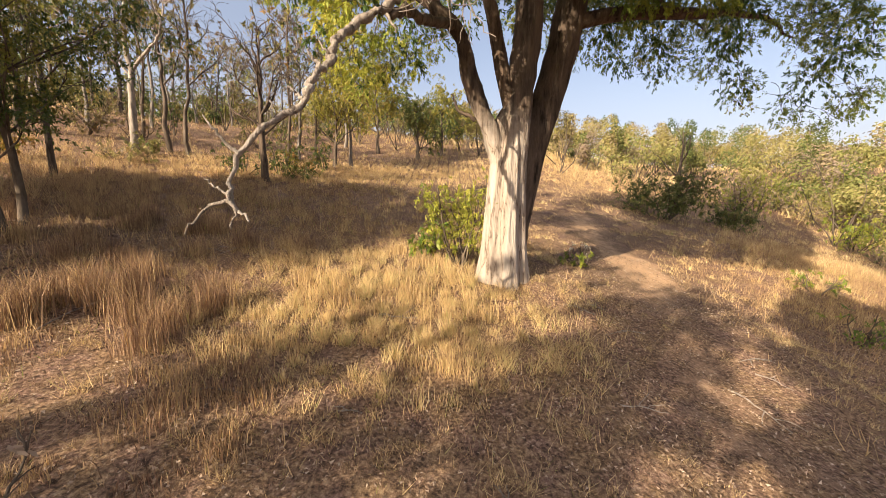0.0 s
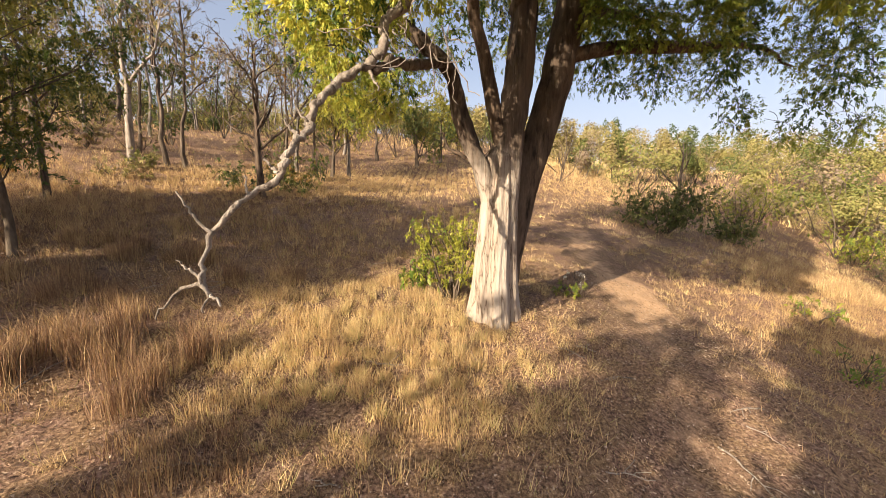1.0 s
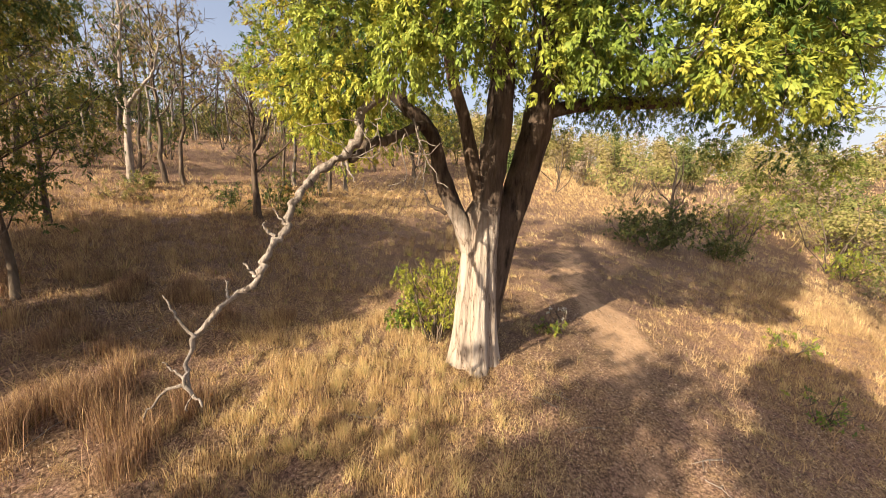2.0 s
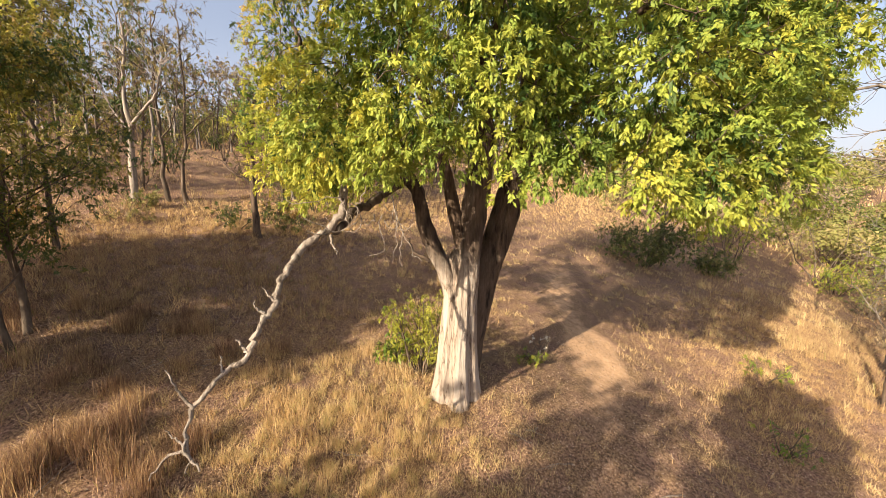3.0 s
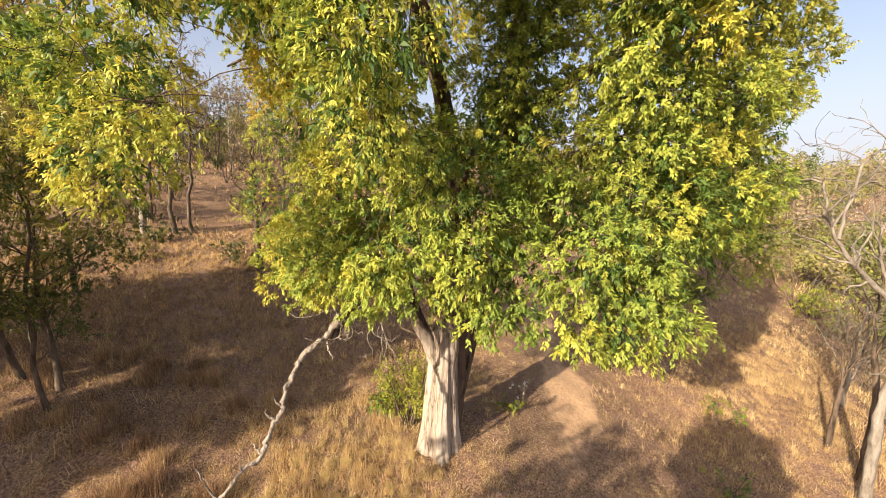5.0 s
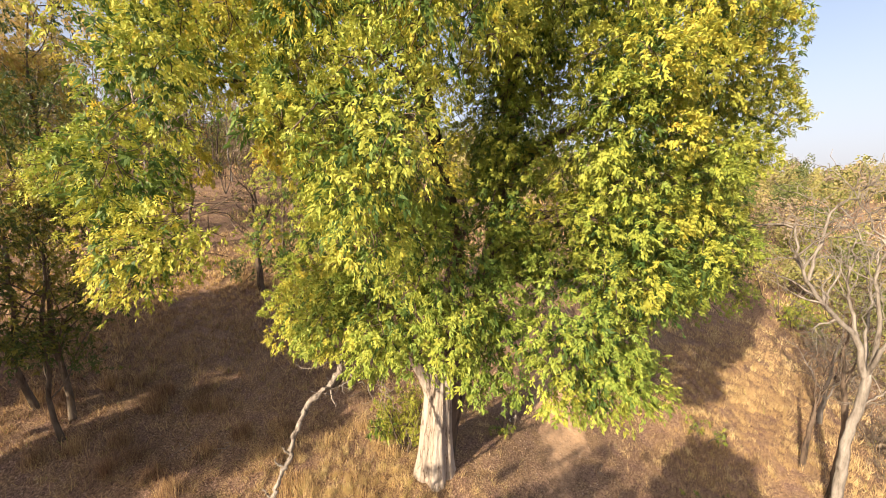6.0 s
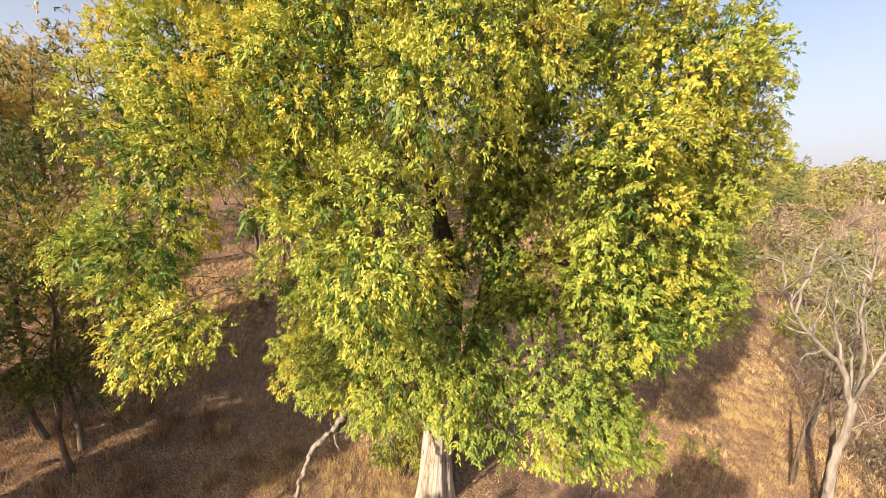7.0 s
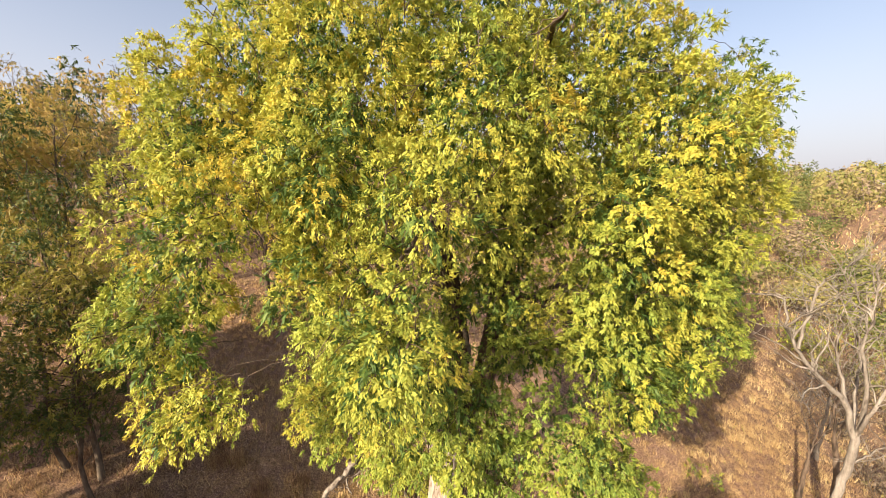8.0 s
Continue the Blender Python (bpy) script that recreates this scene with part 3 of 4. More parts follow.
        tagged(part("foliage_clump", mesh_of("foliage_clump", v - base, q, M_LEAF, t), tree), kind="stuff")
    for c, (mid_, big), far in zip(placed, owner, back):
        out = unit(c - mid_ + np.array((0, -0.01, 0.02)))
        size = big * rng.uniform(0.66, 1.08)
        close, deep = c[1] < 3.1, c[1] > 6.4
        m = int((640 if close else 180 if far else 450 if deep else 700) * size ** 2 * rng.uniform(0.8, 1.15))
        d = unit(rng.normal(0, 1, (m, 3)) + out * 0.55 + np.array((0, 0, 0.45)))
        lump = 1 + 0.22 * np.sin(5 * d[:, :1] + 9 * c[0]) * np.sin(6 * d[:, 1:2] + 7 * c[1]) + 0.16 * np.sin(9 * d[:, 2:] + 5 * c[2])
        at = c + d * size * lump * rng.uniform(0.3, 1.0, (m, 1)) ** 0.28
        at[:, 2] -= 0.35 * size * np.clip((at - c) @ (out * np.array((1, 1, 0))) / size, 0, 1) ** 2
        # tone by place: part leaf hue, part sunlight painted on the lit lobes
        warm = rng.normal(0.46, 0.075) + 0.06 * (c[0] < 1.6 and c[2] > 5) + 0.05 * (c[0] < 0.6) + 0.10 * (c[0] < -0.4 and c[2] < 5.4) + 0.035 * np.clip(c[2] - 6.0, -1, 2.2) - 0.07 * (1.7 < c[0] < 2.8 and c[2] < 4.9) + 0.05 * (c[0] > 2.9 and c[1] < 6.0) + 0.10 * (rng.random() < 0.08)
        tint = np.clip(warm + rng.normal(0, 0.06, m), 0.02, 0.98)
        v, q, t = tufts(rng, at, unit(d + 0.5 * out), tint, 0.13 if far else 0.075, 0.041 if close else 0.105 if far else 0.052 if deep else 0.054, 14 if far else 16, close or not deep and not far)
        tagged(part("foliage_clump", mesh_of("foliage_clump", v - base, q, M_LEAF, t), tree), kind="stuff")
        # the branchlet that carries the clump
        near = sorted((np.linalg.norm(b[k] - c), tuple(b[k])) for b in boughs for k in range(len(b) // 3, len(b) - 1, 2))
        s = np.array(near[rng.integers(0, 7)][1])
        gap = np.linalg.norm(s - c)
        s = c + (s - c) * min(1.0, 0.75 / gap)
        mid = 0.5 * (s + c) + rng.normal(0, 0.12, 3) + np.array((0, 0, 0.15))
        limbs = [(smooth_path([s, mid, c], 8, rng, 0.03), np.linspace(0.010 if gap < 0.75 else 0.004, 0.005, 8))]
        for _ in range(2):
            e = c + unit(rng.normal(0, 1, 3) + out * 0.5) * size * 0.9
            limbs.append((smooth_path([c * 0.7 + mid * 0.3, (c + e) / 2 + rng.normal(0, 0.06, 3), e], 5, rng, 0.02), np.linspace(0.005, 0.003, 5)))
        part("branchlet", tubes_mesh("branchlet", limbs, M_BARK, base, 5), tree)


build_great_tree()


# ---- other trees ----
def build_tree(name, x, y, height, r, label, seed, leaf_mat=None, bark_mat=M_GREY, count=3000, leaf=0.12, warm=0.4, first=0.35, boughs=9, reach=0.38, lean=(0.0, 0.0), twigs=4, lift=0.12, single=True, group="", clump=0.38, deep=False, rise=0.0):
    rng = np.random.default_rng(seed)
    base = np.array((x, y, float(land(x, y)) - 0.12))
    tree = thing(name, base, label, "tree", group)
    n = 14
    f = np.linspace(0, 1, n)
    drift = np.cumsum(rng.normal(0, 0.007 * height, (n, 2)), 0)
    trunk = base + np.stack([lean[0] * f * height + drift[:, 0], lean[1] * f * height + drift[:, 1], f * height * 0.93], -1)
    rad = r * (1 - 0.82 * f) * (1 + 0.35 * np.exp(-f * 12))
    v, q, c = tube(trunk, rad, 12, 0.07, 4, seed)
    part("trunk", mesh_of("trunk", v - base, [q, c], bark_mat, smooth=True), tree)
    tips, work = [], []
    for b in range(boughs):
        g = first + (0.97 - first) * (b + 0.5 * rng.random()) / boughs
        s = np.array([np.interp(g, f, trunk[:, k]) for k in range(3)])
        az = b * 2.4 + rng.uniform(-0.5, 0.5)
        long = height * reach * (1.05 - 0.55 * (g - first) / (1 - first)) * rng.uniform(0.75, 1.15)
        p, rr = shoot(rng, s, (math.cos(az), math.sin(az), 0.55 + 0.5 * g), long, max(0.012, r * 0.5 * (1 - g * 0.6)), 8, 0.22, lift)
        limbs = [(p, rr)]
        tips.extend(p[4:])
        for t in range(twigs):
            a = p[rng.integers(2, 8)]
            w, wr = shoot(rng, a, unit(p[-1] - p[0]) + rng.normal(0, 0.75, 3) + np.array((0, 0, 0.1)), long * rng.uniform(0.3, 0.55), rr[3] * 0.55, 6, 0.25, lift * 0.6)
            limbs.append((w, wr))
            tips.extend(w[2:])
            if deep:
                for _ in range(5 if single else 3):
                    e = w[rng.integers(1, 6)]
                    limbs.append(shoot(rng, e, unit(w[-1] - w[0]) + rng.normal(0, 0.7, 3), long * rng.uniform(0.12, 0.3), 0.008, 5, 0.3, 0.05))
        work.append(limbs)
    if single:
        for limbs in work:
            part("bough", tubes_mesh("bough", limbs, bark_mat, base, 7), tree)
    else:
        part("branchwork", tubes_mesh("branchwork", [l for ls in work for l in ls], bark_mat, base, 4), tree)
    if leaf_mat and count:
        tips = np.array(tips)
        n = count // 14
        at = tips[rng.integers(0, len(tips), n)] + rng.normal(0, clump * 0.6, (n, 3)) * np.array((1, 1, 0.7))
        # rise: low leaves tinted darker, partly as painted shade, tops more ochre
        tint = np.clip(rng.normal(warm, 0.17, n) + rise * ((at[:, 2] - base[2]) / height - 0.5), 0, 1)
        v, q, t = tufts(rng, at, unit(rng.normal(0, 1, (n, 3)) + np.array((0, 0, 0.2))), tint, clump * 0.55, leaf * 1.35, 14, False)
        tagged(part("crown", mesh_of("crown", v - base, q, leaf_mat, t), tree), kind="stuff")
    return tree


G = "trees of the left grove"
build_tree("grove_tree", -7.2, 6.25, 9.3, 0.058, "tall slender grove tree with dull green and ochre leaves", 21, M_LEAF_OCHRE, M_GREY, 30000, 0.062, 0.38, 0.14, 18, 0.26, (0.012, 0.0), 5, 0.08, group=G, rise=1.0)
build_tree("grove_tree", -6.75, 5.9, 8.2, 0.042, "slender grove tree leaning beside a thicker one", 22, M_LEAF_DARK, M_GREY, 24000, 0.06, 0.45, 0.12, 14, 0.25, (-0.02, 0.01), 4, 0.02, group=G)
build_tree("grove_tree", -8.2, 6.5, 8.9, 0.055, "tall slender grove tree with ochre leaves", 23, M_LEAF_OCHRE, M_GREY, 22000, 0.065, 0.55, 0.2, 14, 0.27, (0.0, 0.0), 4, 0.08, group=G, rise=1.0)
build_tree("grove_tree", -10.7, 15.2, 8.6, 0.08, "grey-stemmed grove tree, thinly leaved", 25, M_LEAF_DRY, M_GREY, 1500, 0.08, 0.8, 0.35, 10, 0.32, group=G, deep=True)
build_tree("grove_tree", -12.8, 15.6, 7.5, 0.07, "thin grey pole-like tree with sparse leaves", 26, M_LEAF_DARK, M_GREY, 2600, 0.09, 0.5, 0.4, 7, 0.26, group=G)
build_tree("half_dead_tree", -6.4, 13.1, 5.6, 0.13, "dark crooked half-dead tree with bare grey branches", 28, M_LEAF_DRY, M_BARK, 500, 0.10, 0.6, 0.3, 12, 0.42, (-0.03, 0), 5, 0.1, group=G, deep=True)
build_tree("grove_tree", -10.2, 9.6, 9.5, 0.065, "slender grove tree with dull green leaves", 29, M_LEAF_DARK, M_GREY, 6000, 0.095, 0.35, 0.25, 10, 0.3, group=G)
build_tree("grove_tree", -19.0, 9.4, 10.0, 0.08, "slender grove tree with dense dull foliage", 30, M_LEAF_DARK, M_GREY, 6500, 0.1, 0.55, 0.2, 11, 0.3, group=G)
build_tree("grove_tree", -5.6, 18.2, 4.0, 0.10, "small tree with yellow-green foliage", 31, M_LEAF_OCHRE, M_GREY, 11000, 0.095, 0.5, 0.28, 12, 0.55, group=G)
build_tree("grove_tree", -2.0, 23.7, 4.0, 0.12, "small round olive-leaved tree on the hillside", 32, M_LEAF_DRY, M_GREY, 6000, 0.12, 0.2, 0.2, 10, 0.45, group=G)
build_tree("grove_tree", -4.7, 24.3, 4.9, 0.10, "spreading tree with bright yellow foliage", 33, M_LEAF_OCHRE, M_GREY, 11000, 0.11, 0.55, 0.25, 12, 0.5, group=G)
build_tree("grove_tree", -0.6, 26.0, 4.2, 0.10, "low spreading tree with ochre foliage", 34, M_LEAF_OCHRE, M_GREY, 9000, 0.11, 0.35, 0.25, 12, 0.55, group=G)
rg = np.random.default_rng(5)
for i in range(44):
    d, a = rg.uniform(18, 48), radians(rg.uniform(103, 146))
    build_tree("grove_tree", d * math.cos(a), d * math.sin(a), rg.uniform(6, 10), rg.uniform(0.06, 0.11), "thin grey tree in the grove on the hillside", 40 + i, M_LEAF_DRY if i % 3 else M_LEAF_DARK, M_ASH if i % 2 else M_GREY, 1300, 0.13, rg.uniform(0.3, 1.0), 0.35, 9, 0.32, single=False, group=G, deep=True)

# bare trees on the falling side
def build_branched(name, label, base, trunk, r, mat, limbs, seed, twigs=12, fine=5, spread=0.75):
    """A leafless tree from the lines of its trunk and main limbs; twigs and fine shoots grow out of the limbs."""
    rng = np.random.default_rng(seed)
    base = np.array((base[0], base[1], float(land(base[0], base[1])) - 0.15))
    tree = thing(name, base, label, "tree")
    p = smooth_path([tuple(base)] + trunk, 24, rng, 0.012)
    v, q, c = tube(p, np.linspace(r * 1.25, r * 0.8, 24), 14, 0.09, 4)
    part("trunk", mesh_of("trunk", v - base, [q, c], mat, smooth=True), tree)
    for pts, k in limbs:
        m = smooth_path(pts, 18, rng, 0.03)
        grown = [(m, np.linspace(k * 0.8, k * 0.2, 18))]
        for _ in range(twigs):
            a = m[rng.integers(6, 18)]
            w, wr = shoot(rng, a, unit(m[-1] - m[4]) + rng.normal(0, spread, 3), rng.uniform(0.6, 1.5), k * 0.32, 7, 0.3, 0.05)
            grown.append((w, wr))
            for _ in range(fine):
                grown.append(shoot(rng, w[rng.integers(2, 7)], unit(w[-1] - w[0]) + rng.normal(0, 0.7, 3), rng.uniform(0.3, 0.8), 0.006, 5, 0.3, 0.05))
        part("bough", tubes_mesh("bough", grown, mat, base, 8), tree)


build_branched("bare_tree", "bare pale-barked tree with crooked branches", (10.2, 6.65), [(10.15, 6.62, -0.2), (10.05, 6.6, 0.6), (10.23, 6.6, 1.53), (10.22, 6.6, 2.32)], 0.085, M_ASH, (
    ([(10.2, 6.6, 2.2), (9.87, 6.6, 3.09), (9.47, 6.6, 3.42), (8.91, 6.6, 3.89), (8.66, 6.6, 4.35), (8.39, 6.6, 4.74), (8.3, 6.7, 5.4)], 0.085),
    ([(8.66, 6.58, 4.3), (8.65, 6.5, 4.97), (8.73, 6.5, 5.53), (8.85, 6.5, 5.9), (9.28, 6.5, 6.02), (9.6, 6.5, 6.4)], 0.042),
    ([(9.95, 6.65, 2.95), (9.89, 6.8, 3.6), (9.68, 6.8, 4.14), (9.67, 6.8, 4.54), (9.8, 6.9, 5.3)], 0.045),
    ([(10.2, 6.55, 2.3), (10.05, 6.4, 3.21), (9.94, 6.4, 3.81), (9.76, 6.4, 4.32), (9.76, 6.4, 4.83), (9.95, 6.4, 5.8)], 0.06),
    ([(10.2, 6.55, 2.35), (9.95, 6.2, 2.95), (10.15, 6.2, 3.5), (10.5, 6.1, 4.0), (10.9, 6.1, 4.9)], 0.055),
    ([(10.2, 6.6, 1.55), (10.4, 6.52, 1.75), (10.7, 6.5, 1.98), (11.2, 6.5, 2.2)], 0.035),
    ([(10.25, 6.65, 2.2), (10.5, 7.0, 3.0), (10.8, 7.3, 3.9), (11.0, 7.5, 5.0)], 0.05)), 66)
build_branched("pale_tree", "pale-barked tree forking above head height in the grove", (-12.15, 14.25), [(-12.1, 14.25, 4.6), (-12.05, 14.25, 5.6), (-11.95, 14.25, 6.4)], 0.115, M_PALE, (
    ([(-11.95, 14.25, 6.3), (-12.15, 14.25, 7.2), (-12.1, 14.25, 8.2), (-11.9, 14.3, 9.4), (-12.1, 14.4, 10.6)], 0.115),
    ([(-11.95, 14.25, 6.3), (-11.5, 14.2, 6.8), (-10.95, 14.2, 7.25), (-10.6, 14.2, 7.9), (-10.3, 14.1, 8.8)], 0.09),
    ([(-12.0, 14.25, 6.1), (-12.6, 14.2, 6.9), (-13.0, 14.2, 7.8)], 0.065)), 69, 9, 4)
build_branched("bare_tree", "slender dark leafless tree beside a paler one", (10.75, 7.25), [(10.72, 7.2, 0.2), (10.66, 7.2, 0.96), (10.46, 7.2, 1.74)], 0.06, M_BARK, (
    ([(10.46, 7.2, 1.74), (10.35, 7.2, 2.4), (10.5, 7.3, 3.2), (10.4, 7.4, 4.2)], 0.04), ([(10.5, 7.2, 1.6), (10.8, 7.3, 2.3), (11.1, 7.4, 3.2)], 0.03)), 67, 8, 4)
build_branched("bare_tree", "small dark leafless tree on the bank", (10.75, 8.0), [(10.76, 8.0, -0.4), (10.81, 8.0, 0.46)], 0.055, M_BARK, (
    ([(10.81, 8.0, 0.46), (10.86, 8.0, 0.89), (11.05, 8.0, 1.2), (11.26, 8.0, 1.58), (11.4, 8.1, 2.2)], 0.035), ([(10.86, 8.0, 0.89), (10.95, 8.0, 1.5), (10.97, 8.0, 2.0), (11.0, 8.1, 2.6)], 0.028), ([(10.81, 8.0, 0.5), (10.7, 8.0, 1.2), (10.66, 8.0, 1.66), (10.59, 8.0, 2.32)], 0.03)), 68, 7, 4)
build_tree("bare_tree", 13.6, 10.4, 4.2, 0.07, "small grey leafless tree on the bank", 62, None, M_ASH, 0, first=0.2, boughs=10, reach=0.5, lean=(0.02, 0.0), twigs=5, deep=True)
build_tree("dead_snag", 11.8, 19.0, 4.6, 0.12, "dead grey sapling above a dark bush", 63, None, M_GREY, 0, first=0.3, boughs=5, reach=0.4, twigs=3, deep=False)


# ---- shrubs ----
def build_shrub(name, x, y, w, h, label, seed, mat, count, leaf, warm, stems=7, group="", up=0.4):
    rng = np.random.default_rng(seed)
    base = np.array((x, y, float(land(x, y)) - 0.05))
    ob = thing(name, base, label, "shrub", group)
    limbs, tips = [], []
    for s in range(stems):
        a = rng.uniform(0, 6.28)
        p, r = shoot(rng, base + np.array((math.cos(a), math.sin(a), 0)) * 0.1 * w, (math.cos(a) * w * 0.55, math.sin(a) * w * 0.55, h), h * rng.uniform(0.75, 1.05), 0.012 + 0.006 * h, 7, 0.16, 0.05)
        limbs.append((p, r))
        tips.extend(p[2:])
        for _ in range(3):
            q, qr = shoot(rng, p[rng.integers(2, 6)], unit(p[-1] - p[0]) + rng.normal(0, 0.6, 3), h * rng.uniform(0.25, 0.45), 0.008, 5, 0.2, 0.05)
            limbs.append((q, qr))
            tips.extend(q[1:])
    for k in range(stems):
        part("stem", tubes_mesh("stem", limbs[4 * k:4 * k + 4], M_GREY, base, 4), ob)
    tips = np.array(tips)
    n = max(count // 10, 8)
    at = tips[rng.integers(0, len(tips), n)] + rng.normal(0, 0.09 * w + 0.02, (n, 3)) * np.array((1, 1, 0.8))
    at[:, 2] = np.maximum(at[:, 2], base[2] + 0.1)
    v, q, t = tufts(rng, at, unit(rng.normal(0, 0.8, (n, 3)) + np.array((0, 0, up))), np.clip(rng.normal(warm, 0.15, n), 0, 1), 0.05 * w + 0.05, leaf * 1.3, 10, math.hypot(x, y) < 9)
    tagged(part("foliage", mesh_of("foliage", v - base, q, mat, t), ob), kind="stuff")
    return ob


build_shrub("shrub", 0.36, 6.7, 0.75, 1.6, "bright green leafy shrub at the foot of the trunk", 71, M_LEAF_BUSH, 5600, 0.042, 1.0, 14)
build_shrub("shrub", -0.25, 6.9, 0.7, 0.75, "low green shrub beside the trunk", 72, M_LEAF_BUSH, 700, 0.07, 0.7, 8)
build_shrub("shrub", 9.5, 16.4, 3.4, 2.2, "wide dark olive bush in the shade", 73, M_LEAF_DRY, 9000, 0.10, 0.12, 18)
build_shrub("shrub", 13.2, 17.2, 1.8, 1.3, "dark olive bush on the bank", 74, M_LEAF_DRY, 2600, 0.11, 0.2, 10)
build_shrub("shrub", 3.05, 8.0, 0.35, 0.55, "thin dry weed with pale seed heads", 75, M_FLOWER, 60, 0.045, 0.5, 6)
build_shrub("shrub", 2.75, 7.6, 0.5, 0.4, "low green weed by the track", 76, M_LEAF_BUSH, 260, 0.06, 0.8, 7)
build_shrub("shrub", 7.2, 6.5, 0.8, 0.55, "sparse green weed on the slope", 77, M_LEAF_BUSH, 320, 0.06, 0.6, 6)
build_shrub("shrub", 8.6, 8.6, 0.8, 0.5, "low green weed patch on the slope", 78, M_LEAF_BUSH, 260, 0.08, 0.8, 6)
build_shrub("shrub", -2.3, 2.1, 0.4, 0.5, "thin grey twiggy weed", 79, M_LITTER, 60, 0.05, 0.6, 7)
ru = np.random.default_rng(14)
for i in range(30):
    d, a = ru.uniform(15, 34), radians(ru.uniform(106, 143))
    build_shrub("shrub", d * math.cos(a), d * math.sin(a), ru.uniform(0.8, 1.8), ru.uniform(0.7, 2.0), "dry grey-green undergrowth bush in the grove", 400 + i, M_LEAF_DRY if i % 2 else M_LEAF_DARK, 700, 0.10, ru.uniform(0.2, 0.9), 7, "undergrowth in the grove")
rs = np.random.default_rng(6)
for i in range(16):
    d, a = rs.uniform(25, 42), radians(rs.uniform(33, 54))
    x, y = d * math.cos(a), d * math.sin(a)
    build_shrub("shrub", x, y, rs.uniform(2.0, 3.8), rs.uniform(1.6, 3.0), "dense olive-green bush in the scrub on the bank", 80 + i, M_LEAF_BUSH if i % 3 == 0 else M_LEAF_DRY, 3000, 0.10, 0.85 if i % 3 == 0 else rs.uniform(0.3, 1.0), 10, "scrub on the bank")


rb = np.random.default_rng(23)
for i in range(30):
    k = rb.random()
    x, y = 12.2 + 7.5 * k + rb.uniform(0.4, 3.4), 8.6 + 9.5 * k - rb.uniform(0.2, 1.6)
    build_shrub("shrub", x, y, rb.uniform(1.0, 1.8), rb.uniform(0.5, 1.3), "grey-brown leafless brush on the falling bank", 500 + i, M_LEAF_DRY, 420, 0.06, 1.0, 11, "dry brush on the bank")


# ---- far woods on the hills ----
def build_far_woods():
    rng = np.random.default_rng(9)
    at, size, tint, face, held, stems = [], [], [], [], [], []
    n = 0
    for tries in range(12000):
        if n >= 1150:
            break
        if tries < 2600:
            d, a = rng.uniform(27, 62), radians(rng.uniform(26, 98))
        elif tries < 4000:
            d, a = rng.uniform(38, 90), radians(rng.uniform(98, 150))
        else:
            d, a = 58 + 110 * rng.random() ** 1.3, radians(rng.uniform(20, 98))
        x, y = d * math.cos(a), d * math.sin(a)
        w, h = rng.uniform(0.9, 2.1) * (1 + d / 160), rng.uniform(1.6, 4.6) * (1 + d / 250)
        clearing = math.hypot((x - 15) / 7, (y - 43) / 10) < 1 or d < 62 and patches(x, y, 4.5, 3.3) < 0.42
        if clearing or any(math.hypot(x - p, y - q) < 0.6 * (w + v) for p, q, v in held):
            continue
        held.append((x, y, w))
        z = float(land(x, y))
        for _ in range(3 if d < 60 else 1):
            stems.append(shoot(rng, (x, y, z - 0.1), rng.normal(0, 0.3, 3) + np.array((0, 0, 1.0)), h * rng.uniform(0.6, 1.05), 0.045 if d < 60 else 0.08, 5, 0.2, 0.05))
        tone = rng.choice((0.08, 0.25, 0.45, 0.68, 0.95) if d < 55 else (0.25, 0.45, 0.65, 0.85, 1.0)) + rng.normal(0, 0.05)
        lobes = int(rng.integers(4, 9))
        m = int((1400 if d < 42 else 800 if d < 60 else 230 if d < 90 else 150) / lobes * (0.45 if tone > 0.8 else 1.0))
        for _ in range(lobes):
            c = np.array((x, y, z)) + np.array((rng.normal(0, 0.42) * w, rng.normal(0, 0.42) * w, h * rng.uniform(0.38, 0.88)))
            e = unit(rng.normal(0, 1, (m, 3)) + np.array((0, 0, 0.35)))
            at.append(c + e * np.array((0.4 * w, 0.4 * w, 0.17 * h + 0.2)) * rng.uniform(0.7, 1.05, (m, 1)) + rng.normal(0, 0.05, (m, 3)))
            face.append(e)
            size.append(rng.uniform(0.07, 0.15, m) * (1 + d / (90 if d < 60 else 34)))
            tint.append(np.clip(rng.normal(tone + rng.normal(0, 0.09), 0.08, m), 0, 1))
        n += 1
    at, size, tint = np.concatenate(at), np.concatenate(size)[:, None], np.concatenate(tint)
    e = np.concatenate(face) + rng.normal(0, 0.35, at.shape)
    w = unit(np.cross(e, rng.normal(0, 1, at.shape)))
    o = unit(np.cross(w, e))
    v = np.stack([at - w * size * 0.5, at + w * size * 0.5, at + o * size * 0.8], 1).reshape(-1, 3)
    q, t = np.arange(len(v)).reshape(-1, 3), np.repeat(tint, 3)
    tagged(new("far_woods", mesh_of("far_woods", v, q, M_LEAF_DRY, t)), "dry olive and straw-coloured bushwood covering the hills", "woods", kind="stuff")
    limbs = stems
    for _ in range(110):
        d, a = 24 + 60 * rng.random() ** 1.2, radians(rng.uniform(25, 150))
        x, y = d * math.cos(a), d * math.sin(a)
        z = float(land(x, y)) - 0.1
        for _ in range(3):
            limbs.append(shoot(rng, (x, y, z), rng.normal(0, 0.3, 3) + np.array((0, 0, 1.0)), rng.uniform(2.0, 4.6), 0.04, 6, 0.2, 0.05))
    tagged(new("far_stems", tubes_mesh("far_stems", limbs, M_GREY, (0, 0, 0), 4)), "pale bare stems among the bushwood of the hills", "woods", kind="stuff")


build_far_woods()

